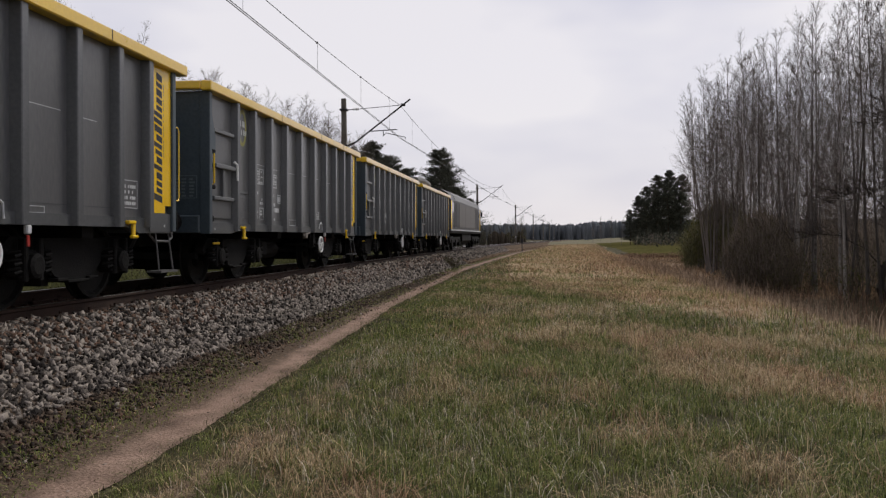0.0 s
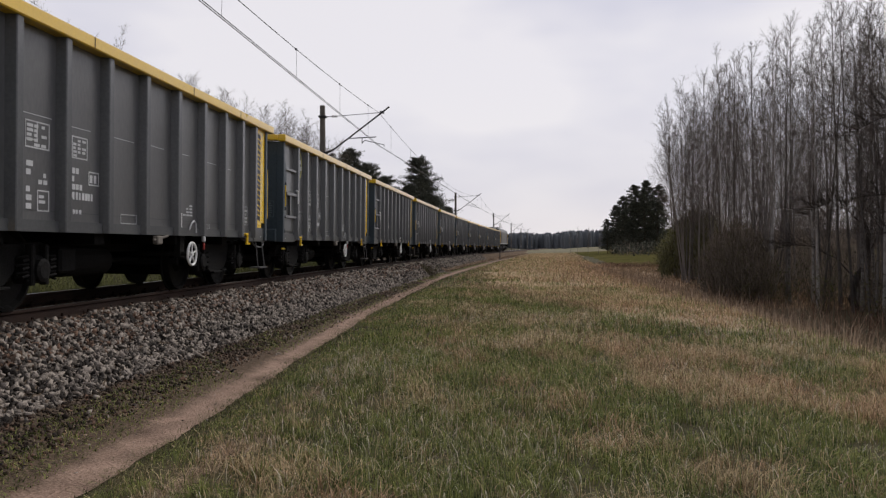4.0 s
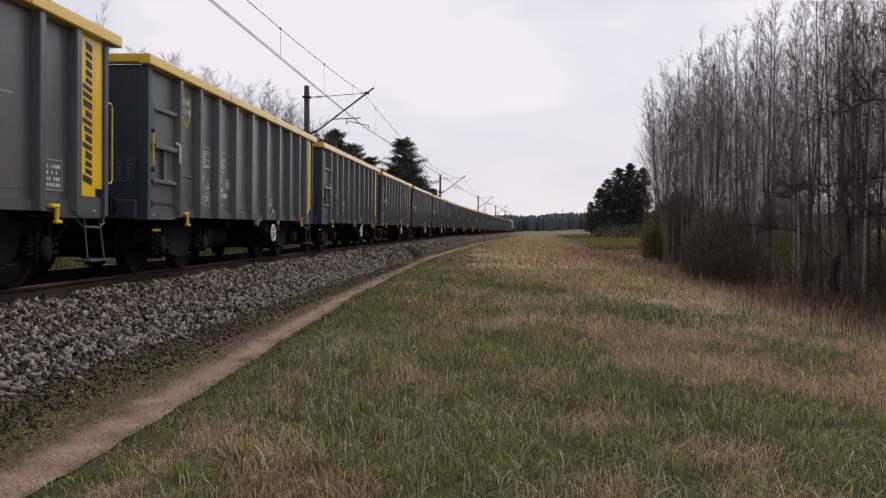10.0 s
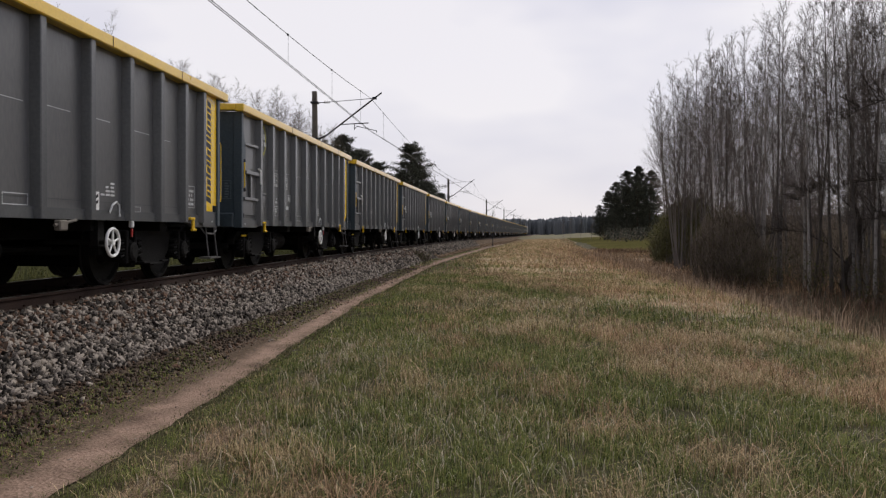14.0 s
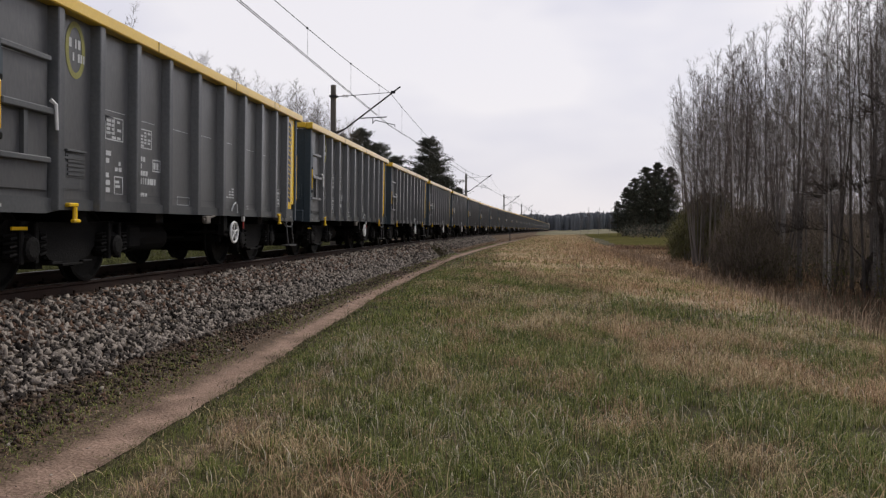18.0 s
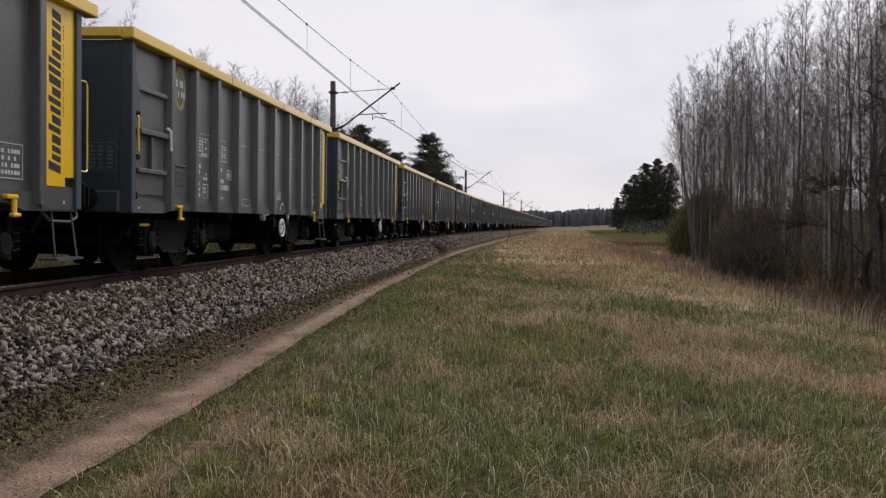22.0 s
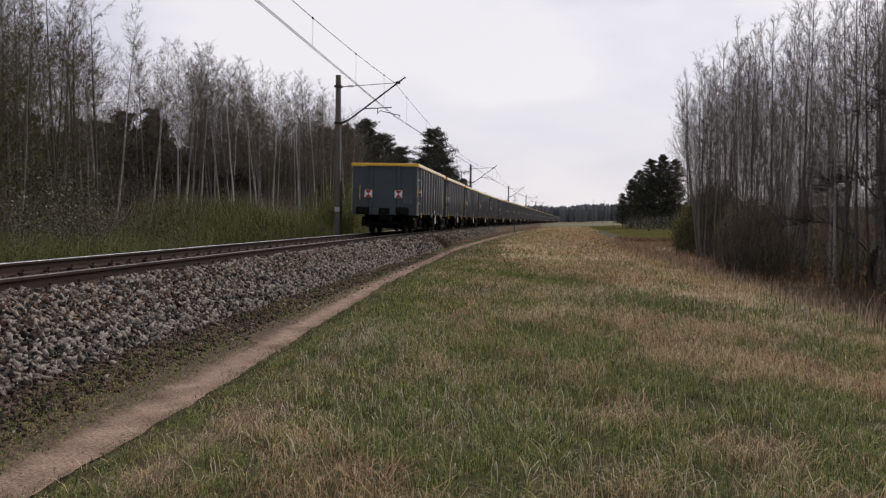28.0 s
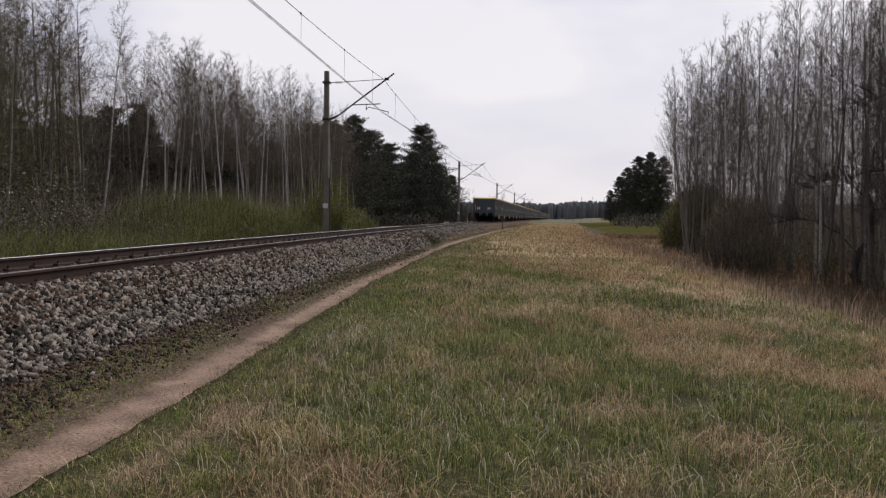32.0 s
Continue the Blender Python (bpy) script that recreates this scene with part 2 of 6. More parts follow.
M_LOCOPANEL = surface("weathered_loco_panel", (0.10, 0.098, 0.095), (0.18, 0.172, 0.165), 0.6, 0.8, 22, 0.06, spec=0.3)
M_LOCOROOF = surface("grey_loco_roof", (0.13, 0.13, 0.13), (0.22, 0.22, 0.22), 0.6, 1.0, 25, 0.1)
M_GLASS = surface("dark_cab_glass", (0.01, 0.012, 0.014), (0.02, 0.022, 0.025), 0.08, 2, 20, 0.0, spec=0.6)
M_SANDY = surface("sandy_bank", (0.13, 0.095, 0.066), (0.30, 0.235, 0.175), 0.95, 0.8, 14, 0.4, spec=0.1)



def trodden(m, soil_dark, soil_light):
    """Frays the path's two sides: bare sand in the middle, crumbly soil creeping in from the edges."""
    n, l = m.node_tree.nodes, m.node_tree.links
    b = n["Principled BSDF"]
    sand = b.inputs["Base Color"].links[0].from_socket
    across = n.new("ShaderNodeAttribute")
    across.attribute_name = "across"
    tc = n.new("ShaderNodeTexCoord")
    ragged = n.new("ShaderNodeTexNoise")
    ragged.inputs["Scale"].default_value, ragged.inputs["Detail"].default_value, ragged.inputs["Roughness"].default_value = 3.2, 8.0, 0.72
    l.new(tc.outputs["Object"], ragged.inputs["Vector"])
    grain = n.new("ShaderNodeTexNoise")
    grain.inputs["Scale"].default_value, grain.inputs["Detail"].default_value = 30.0, 4.0
    l.new(tc.outputs["Object"], grain.inputs["Vector"])
    shift = n.new("ShaderNodeMath")
    shift.operation = "MULTIPLY_ADD"
    shift.inputs[1].default_value = 0.75
    l.new(ragged.outputs["Fac"], shift.inputs[0])
    l.new(across.outputs["Fac"], shift.inputs[2])
    bare = n.new("ShaderNodeValToRGB")
    ramp_stops(bare, [(0.42, (0, 0, 0)), (0.66, (1, 1, 1))])
    half = n.new("ShaderNodeMath")
    half.operation = "MULTIPLY"
    half.inputs[1].default_value = 0.7
    l.new(shift.outputs[0], half.inputs[0])
    l.new(half.outputs[0], bare.inputs[0])
    soil = n.new("ShaderNodeValToRGB")
    ramp_stops(soil, [(0.3, soil_dark), (0.7, soil_light)])
    l.new(grain.outputs["Fac"], soil.inputs[0])
    mix = n.new("ShaderNodeMix")
    mix.data_type = "RGBA"
    l.new(bare.outputs[0], mix.inputs["Factor"])
    l.new(soil.outputs[0], mix.inputs["A"])
    l.new(sand, mix.inputs["B"])
    l.new(mix.outputs["Result"], b.inputs["Base Color"])


def let_light_through(m, share):
    """Thin blades and leaves pass part of the light that falls on their other side."""
    n, l = m.node_tree.nodes, m.node_tree.links
    b = n["Principled BSDF"]
    thin = n.new("ShaderNodeBsdfTranslucent")
    l.new(b.inputs["Base Color"].links[0].from_socket, thin.inputs["Color"])
    mix = n.new("ShaderNodeMixShader")
    mix.inputs[0].default_value = share
    l.new(b.outputs[0], mix.inputs[1])
    l.new(thin.outputs[0], mix.inputs[2])
    l.new(mix.outputs[0], n["Material Output"].inputs["Surface"])


for m in (M_GRASS, M_DRY, M_RUSSET, M_STALK, M_REED, M_REDREED, M_FRESH, M_YELLOWGREEN):
    let_light_through(m, 0.2)

trodden(M_PATH, (0.040, 0.028, 0.019), (0.150, 0.108, 0.072))

# glossy varnish over the wagon paint
for m, coat in ((M_RIM, 0.75), (M_PAINT, 0.35), (M_RIB, 0.6)):
    m.node_tree.nodes["Principled BSDF"].inputs["Coat Weight"].default_value = coat
    m.node_tree.nodes["Principled BSDF"].inputs["Coat Roughness"].default_value = 0.16


# ---- mesh helpers ----
class Shape:
    """Vertices and faces of one mesh, gathered from simple solids."""

    def __init__(self):
        self.v, self.f = [], []

    def add(self, verts, faces):
        o = len(self.v)
        self.v += [tuple(p) for p in verts]
        self.f += [tuple(i + o for i in q) for q in faces]
        return self

    def box(self, x0, x1, y0, y1, z0, z1, c=0.0):
        """A box; c cuts its twelve edges."""
        if c <= 0:
            v = [(x, y, z) for z in (z0, z1) for y in (y0, y1) for x in (x0, x1)]
            return self.add(v, [(0, 2, 3, 1), (4, 5, 7, 6), (0, 1, 5, 4), (2, 6, 7, 3), (0, 4, 6, 2), (1, 3, 7, 5)])
        bm = bmesh.new()
        bmesh.ops.create_cube(bm, size=1, matrix=Matrix.Translation(((x0 + x1) / 2, (y0 + y1) / 2, (z0 + z1) / 2)) @ Matrix.Diagonal((x1 - x0, y1 - y0, z1 - z0, 1)))
        bmesh.ops.bevel(bm, geom=bm.edges[:], offset=c, segments=1, affect="EDGES")
        bm.verts.index_update()
        self.add([p.co for p in bm.verts], [[p.index for p in q.verts] for q in bm.faces])
        bm.free()
        return self

    def prism(self, outline, a, b, axis="x"):
        """An outline in the two other axes, drawn out from a to b along one axis."""
        n = len(outline)
        put = {"x": lambda t, p: (t, p[0], p[1]), "y": lambda t, p: (p[0], t, p[1]), "z": lambda t, p: (p[0], p[1], t)}[axis]
        v = [put(a, p) for p in outline] + [put(b, p) for p in outline]
        f = [tuple(range(n))[::-1], tuple(range(n, 2 * n))] + [(i, (i + 1) % n, n + (i + 1) % n, n + i) for i in range(n)]
        return self.add(v, f)

    def tube(self, pts, radii, n=6, cap=True):
        pts = [Vector(p) for p in pts]
        if isinstance(radii, (int, float)):
            radii = [radii] * len(pts)
        v, f = [], []
        for i, p in enumerate(pts):
            way = (pts[min(i + 1, len(pts) - 1)] - pts[max(i - 1, 0)]).normalized()
            side = way.cross(Vector((0, 0, 1)) if abs(way.z) < 0.9 else Vector((1, 0, 0))).normalized()
            up = side.cross(way)
            for k in range(n):
                a = 2 * math.pi * k / n
                v.append(p + (side * math.cos(a) + up * math.sin(a)) * radii[i])
        for i in range(len(pts) - 1):
            for k in range(n):
                f.append((i * n + k, i * n + (k + 1) % n, (i + 1) * n + (k + 1) % n, (i + 1) * n + k))
        if cap:
            f += [tuple(range(n))[::-1], tuple(range((len(pts) - 1) * n, len(pts) * n))]
        return self.add(v, f)

    def lathe(self, profile, centre=(0, 0, 0), axis="x", n=20):
        """A solid of revolution: profile of (along, radius)."""
        v, f = [], []
        for a, r in profile:
            for k in range(n):
                t = 2 * math.pi * k / n
                c, s = r * math.cos(t), r * math.sin(t)
                p = {"x": (a, c, s), "y": (c, a, s), "z": (c, s, a)}[axis]
                v.append((p[0] + centre[0], p[1] + centre[1], p[2] + centre[2]))
        for i in range(len(profile) - 1):
            for k in range(n):
                f.append((i * n + k, i * n + (k + 1) % n, (i + 1) * n + (k + 1) % n, (i + 1) * n + k))
        f += [tuple(range(n))[::-1], tuple(range((len(profile) - 1) * n, len(profile) * n))]
        return self.add(v, f)

    def ring(self, centre, r, thick, axis="x", n=20, m=6):
        v, f = [], []
        for i in range(n):
            a = 2 * math.pi * i / n
            for j in range(m):
                b = 2 * math.pi * j / m
                q, w = r + thick * math.cos(b), thick * math.sin(b)
                p = {"x": (w, q * math.cos(a), q * math.sin(a)), "y": (q * math.cos(a), w, q * math.sin(a)), "z": (q * math.cos(a), q * math.sin(a), w)}[axis]
                v.append((p[0] + centre[0], p[1] + centre[1], p[2] + centre[2]))
        for i in range(n):
            for j in range(m):
                f.append((i * m + j, i * m + (j + 1) % m, ((i + 1) % n) * m + (j + 1) % m, ((i + 1) % n) * m + j))
        return self.add(v, f)

    def mesh(self, name, material, smooth=False):
        me = bpy.data.meshes.new(name)
        me.from_pydata(self.v, [], self.f)
        me.materials.append(material)
        bm = bmesh.new()
        bm.from_mesh(me)
        bmesh.ops.recalc_face_normals(bm, faces=bm.faces)
        bm.to_mesh(me)
        bm.free()
        if smooth:
            me.polygons.foreach_set("use_smooth", [True] * len(me.polygons))
        return me


def raw_mesh(name, verts, faces, material):
    """A large mesh straight from arrays of vertices and equal-sized faces."""
    me = bpy.data.meshes.new(name)
    k = faces.shape[1]
    me.vertices.add(len(verts))
    me.vertices.foreach_set("co", np.ascontiguousarray(verts, dtype=np.float32).ravel())
    me.loops.add(faces.size)
    me.loops.foreach_set("vertex_index", np.ascontiguousarray(faces, dtype=np.int32).ravel())
    me.polygons.add(len(faces))
    me.polygons.foreach_set("loop_start", np.arange(0, faces.size, k, dtype=np.int32))
    me.update(calc_edges=True)
    me.validate()
    me.materials.append(material)
    return me


def part(name, shape, material, parent, label="", smooth=False):
    """Links a shape as ONE mesh object under a thing or a part."""
    ob = new(name, shape.mesh(name, material, smooth) if isinstance(shape, Shape) else shape)
    ob.parent = parent
    if label:
        tagged(ob, label)
    return ob


def thing(name, label, category, group="", kind=""):
    return tagged(new(name), label, category, group, kind)


# ---- the line of the track ----
CURVE, CURVE_END, RAIL_TOP = 0.000672, 102.6, 0.885


def track_x(s):
    m = min(max(s, 0.0), CURVE_END)
    return -6.1225 + 0.5 * CURVE * m * m + CURVE * m * max(s - m, 0.0)


def track_turn(s):
    return CURVE * min(max(s, 0.0), CURVE_END)


def track_z(s):
    """Height of the formation against the meadow by the camera."""
    if s < 0:
        return 0.0
    m = min(s, CURVE_END)
    return -0.0019 * s - 8.43e-6 * (m * m + 2 * m * (s - m))


def on_track(s, u, z):
    """A point u metres right of the track's middle, z above the meadow's level there."""
    a = track_turn(s)
    return Vector((track_x(s) + u * math.cos(a), s - u * math.sin(a), track_z(s) + z))


def track_x_np(s):
    m = np.clip(s, 0, CURVE_END)
    return -6.1225 + 0.5 * CURVE * m * m + CURVE * m * np.maximum(s - m, 0)


def track_z_np(s):
    p = np.maximum(s, 0)
    m = np.clip(s, 0, CURVE_END)
    return -0.0019 * p - 8.43e-6 * (m * m + 2 * m * (p - m))


def wave(x, y, seed=0.0):
    """A smooth random field between about -1 and 1."""
    return (np.sin(0.9 * x + 1.7 * np.sin(0.53 * y + seed) + seed) + np.sin(1.13 * y + 1.4 * np.sin(0.71 * x - seed) + 2.1 * seed) + np.sin(0.37 * (x + y) + seed * 3.3)) / 3


def ground_z(x, y):
    """Height of the ground sheet, in arrays."""
    u = x - track_x_np(y)
    prof = np.interp(u, [-60, -25, -9, -5, -3.2, -2.2, -1.6, 1.5, 2.05, 2.9, 3.1, 3.6, 3.85, 8.5, 11.4, 60], [-0.3, -0.5, -0.45, -0.35, -0.15, 0.12, 0.4, 0.4, 0.13, 0.03, 0.0, 0.0, 0.05, 0.04, 0.0, 0.0])
    depth = np.interp(y, [-50, 30, 60, 110], [1.25, 1.2, 0.6, 0.0])
    ditch = np.interp(u, [11.2, 12.0, 14.0, 26, 60], [0, 0.25, 1.0, 1.0, 0.6]) * depth
    rise = np.interp(y, [90, 200, 500, 1500], [0, 0.5, 1.6, 4.0]) * np.interp(u, [6, 25], [0.0, 1.0])
    rise += np.interp(y, [150, 900], [0, 1.5]) * np.interp(u, [-40, -8], [1, 0])
    bumps = 0.05 * wave(x * 1.3, y * 1.3, 1.0) * np.interp(np.abs(u), [3.6, 5], [0, 1]) + 0.25 * wave(x * 0.08, y * 0.08, 2.0) * np.interp(np.abs(u), [14, 40], [0, 1])
    return track_z_np(y) + prof - ditch + rise + bumps


def ground_at(x, y):
    return float(ground_z(np.array([float(x)]), np.array([float(y)]))[0])


# ---- ground ----
def axis_steps(stops):
    """Grid lines: stretches of (end, step) from the first number."""
    out = [stops[0]]
    for end, step in stops[1:]:
        n = max(1, round((end - out[-1]) / step))
        out += list(np.linspace(out[-1], end, n + 1)[1:])
    return np.array(out)


def grid_faces(nx, ny):
    i = np.arange(nx * ny).reshape(ny, nx)
    return np.stack([i[:-1, :-1].ravel(), i[:-1, 1:].ravel(), i[1:, 1:].ravel(), i[1:, :-1].ravel()], 1)


gx = axis_steps([-2500, (-600, 300), (-100, 50), (-30, 5), (-10, 1), (16, 0.3), (40, 1.5), (120, 8), (600, 60), (2500, 300)])
gy = axis_steps([-600, (-60, 60), (0, 4), (30, 0.35), (70, 1.0), (140, 3), (400, 10), (1200, 60), (4500, 300)])
GX, GY = np.meshgrid(gx, gy)
ground = new("ground", raw_mesh("ground", np.stack([GX.ravel(), GY.ravel(), ground_z(GX.ravel(), GY.ravel())], 1), grid_faces(len(gx), len(gy)), M_SOIL))
tagged(ground, "brown and green grassy soil of the meadow", "ground", kind="structure")


def strip(name, s_list, left, right, across, material, lift, label, height=None):
    """A ribbon of ground along the track between two offsets (functions of s)."""
    s = np.array(s_list)
    w = np.linspace(0, 1, across)
    S, W = np.meshgrid(s, w, indexing="ij")
    U = left(S) * (1 - W) + right(S) * W
    X, Y = track_x_np(S) + U, S
    Z = ground_z(X, Y) + lift if height is None else track_z_np(S) + height(U, S)
    ob = new(name, raw_mesh(name, np.stack([X.ravel(), Y.ravel(), Z.ravel()], 1), grid_faces(across, len(s)), material))
    ob.data.attributes.new("across", "FLOAT", "POINT").data.foreach_set("value", np.ascontiguousarray(W.ravel(), dtype=np.float32))
    return tagged(ob, label, name.replace("_", " "), kind="structure")


S_NEAR = axis_steps([-40, (0, 1), (40, 0.08), (110, 0.8), (260, 5)])
path_l = lambda s: np.interp(s, [0, 5, 10, 18, 41, 84, 150], [3.06, 3.05, 2.98, 2.76, 2.58, 2.92, 3.6]) + 0.02 * np.sin(s * 0.7) + 0.008 * np.sin(s * 3.7 + 2 * np.sin(s * 1.2)) + 0.006 * np.sin(s * 15.7 + 3 * np.sin(s * 2.1))
path_r = lambda s: np.interp(s, [0, 5, 10, 18, 41, 84, 150], [3.54, 3.51, 3.38, 3.07, 2.88, 3.24, 3.95]) + 0.02 * np.sin(s * 0.8 + 2) + 0.012 * np.sin(s * 4.1 + 2 * np.sin(s)) + 0.008 * np.sin(s * 17.3 + 3 * np.sin(s * 1.7))
strip("footpath", S_NEAR, lambda s: path_l(s) - 0.20, path_r, 13, M_PATH, 0.014, "narrow trodden sandy footpath beside the railway bank")
strip("cinder_verge", S_NEAR, lambda s: 1.5 + 0 * s, lambda s: path_l(s) + 0.06, 31, M_DIRT, 0.003, "dark cinder soil between ballast and footpath")


def bed_height(u, s):
    a = np.abs(u)
    crest = np.interp(a, [0, 0.95, 1.05, 1.42, 2.1, 2.35], [0.70, 0.70, 0.735, 0.70, 0.14, 0.02])
    return crest + 0.03 * wave(u * 7, s * 5, 3.0) * (a < 2.2) - 0.0148 * u


strip("ballast_bed", axis_steps([-60, (0, 2), (40, 0.16), (110, 0.5), (700, 8)]), lambda s: -2.35 + 0 * s, lambda s: 2.3 + 0.12 * np.sin(s * 0.9) + 0.06 * np.sin(s * 2.7), 40, M_BALLAST, 0, "grey crushed-stone ballast bank of the railway", bed_height)

# ---- ballast stones ----
BLOCK_V = np.array([(x, y, z) for z in (-1, 1) for y in (-1, 1) for x in (-1, 1)]) * 0.68
BLOCK_F = np.array([(0, 2, 3), (0, 3, 1), (4, 5, 7), (4, 7, 6), (0, 1, 5), (0, 5, 4), (2, 6, 7), (2, 7, 3), (0, 4, 6), (0, 6, 2), (1, 3, 7), (1, 7, 5)])
rng = np.random.default_rng(5)


def stones(name, count, s0, s1, u0, u1, size, material, label, power=1.0, sink=0.3, height=None):
    s = s0 + (s1 - s0) * rng.random(count) ** power
    u = rng.uniform(u0, u1, count)
    x = track_x_np(s) + u
    z = (track_z_np(s) + height(u, s)) if height else ground_z(x, s)
    r = size * rng.lognormal(0, 0.33, count).clip(0.4, 1.7)
    stretch = np.stack([rng.uniform(0.8, 1.4, count), rng.uniform(0.6, 1.15, count), rng.uniform(0.26, 0.62, count)], 1)
    q = rng.normal(size=(count, 3, 3))
    q, _ = np.linalg.qr(q)
    jag = BLOCK_V[None] * rng.uniform(0.45, 1.3, (count, 8, 1)) + rng.normal(0, 0.16, (count, 8, 3))
    v = np.einsum("nij,nkj->nki", q, jag * stretch[:, None, :]) * r[:, None, None]
    v += np.stack([x, s, z + r * sink], 1)[:, None, :]
    f = BLOCK_F[None] + 8 * np.arange(count)[:, None, None]
    return tagged(new(name, raw_mesh(name, v.reshape(-1, 3), f.reshape(-1, 3), material)), label, "stones", kind="stuff")


stones("ballast_stones", 30000, 3.5, 26, 1.02, 2.1, 0.031, M_STONE, "loose grey crushed granite ballast stones", 1.0, 0.42, bed_height)
stones("ballast_stones", 13000, 26, 90, 0.98, 2.25, 0.046, M_STONE, "loose grey crushed granite ballast stones", 1.3, 0.3, bed_height)
stones("ballast_stones", 8000, -24, 3.5, 0.98, 2.15, 0.04, M_STONE, "loose grey crushed granite ballast stones", 1.0, 0.3, bed_height)
stones("rust_stained_stones", 18000, 3, 45, 0.86, 1.72, 0.031, M_RUSTSTONE, "rust-stained ballast stones along the rail", 1.2, 0.4, bed_height)
stones("ballast_stones", 5000, 5, 60, -0.62, 0.62, 0.036, M_RUSTSTONE, "brown ballast stones between the rails", 1.2, 0.1, bed_height)
stones("scattered_stones", 4000, 3, 40, 1.95, 2.9, 0.018, M_RUSTSTONE, "small dark stones scattered on the verge", 1.3, 0.4)
stones("dark_ballast_stones", 9000, 3, 34, 1.95, 2.65, 0.021, M_DARKSTONE, "dark brown soiled stones at the foot of the ballast", 1.3, 0.35)
stones("scattered_stones", 260, 3, 30, 2.0, 2.95, 0.026, M_STONE, "pale stones fallen from the ballast", 1.2, 0.4)
stones("verge_crumbs", 6000, 3, 30, 2.2, 3.12, 0.0075, M_DARKSTONE, "dark crumbs of cinder soil on the verge", 1.2, 0.4)
stones("pale_pebbles", 2200, 3, 22, 2.6, 3.5, 0.0085, M_STONE, "pale pebbles lying on the footpath", 1.2, 0.6)
stones("footpath_pebbles", 3500, 3, 25, 2.6, 3.5, 0.006, M_RUSTSTONE, "small pebbles on the sandy footpath", 1.2, 0.6)

# ---- rails and sleepers ----
RAIL_OUT = [(-0.075, 0), (0.075, 0), (0.075, 0.012), (0.012, 0.035), (0.010, 0.125), (0.036, 0.14), (0.036, 0.165), (0.03, 0.172), (-0.03, 0.172), (-0.036, 0.165), (-0.036, 0.14), (-0.010, 0.125), (-0.012, 0.035), (-0.075, 0.012)]


def sweep_along(outline, s_list, u, z):
    sh, n = Shape(), len(outline)
    v = [on_track(s, u + p[0], z + p[1] - 0.0148 * u) for s in s_list for p in outline]
    f = [(i * n + k, i * n + (k + 1) % n, (i + 1) * n + (k + 1) % n, (i + 1) * n + k) for i in range(len(s_list) - 1) for k in range(n)]
    return sh.add(v, f)


S_RAIL = list(axis_steps([-80, (0, 8), (110, 1.5), (300, 10), (760, 40)]))
for u in (-0.7525, 0.7525):
    rail = thing("rail", "rust-brown steel rail with a polished running surface", "rail", "rails of the track", "structure")
    part("rail_web", sweep_along(RAIL_OUT, S_RAIL, u, RAIL_TOP - 0.172), M_RAILSIDE, rail)
    # Far rail head lighter, near one duller: reflected sky is set by colour.
    part("running_surface", sweep_along([(-0.029, 0.0), (0.029, 0.0), (0.026, 0.003), (-0.026, 0.003)], S_RAIL, u, RAIL_TOP), M_RAILGLINT if u < 0 else M_RAILTOP, rail, "polished steel rail head, painted brighter on the far rail for sky glint")

track = thing("sleeper_row", "weathered concrete sleepers under the rails", "sleepers", kind="structure")
sl = Shape().prism([(-0.14, 0.0), (0.14, 0.0), (0.10, 0.2), (-0.10, 0.2)], -1.25, 1.25, "x")
sleeper_mesh = sl.mesh("sleeper", M_SLEEPER)
clip = Shape()
for x in (-0.7525, 0.7525):
    for d in (-0.115, 0.115):
        clip.box(x + d - 0.045, x + d + 0.045, -0.07, 0.07, 0.19, 0.245, 0.012)
        clip.tube([(x + d, 0, 0.24), (x + d, 0, 0.285)], 0.018, 6)
clip_mesh = clip.mesh("rail_clips", M_RAILSIDE)
s_here = -6.0
while s_here < 128:
    ob = new("sleeper", sleeper_mesh)
    ob.parent = track
    ob.matrix_basis = Matrix.Translation(on_track(s_here, 0, RAIL_TOP - 0.172 - 0.2)) @ pose(0, 0, 0, 0, 0.85, -math.degrees(track_turn(s_here)))
    if s_here < 60:
        cl = new("rail_clips", clip_mesh)
        cl.parent = ob
    s_here += 0.62
far_sl = Shape()
while s_here < 420:
    p = on_track(s_here, 0, 0)
    far_sl.box(p.x - 1.25, p.x + 1.25, p.y - 0.12, p.y + 0.12, p.z + 0.55, p.z + RAIL_TOP - 0.172)
    s_here += 0.62
tagged(part("far_sleepers", far_sl, M_SLEEPER, track), kind="stuff")


# ---- freight wagons ----
WAGON_PITCH, HALF = 11.569, 5.285
RIBS = [-5.185 + d for d in (1.17, 2.02, 2.92, 3.88, 4.90, 5.95, 6.97, 7.93, 8.83, 9.60)]


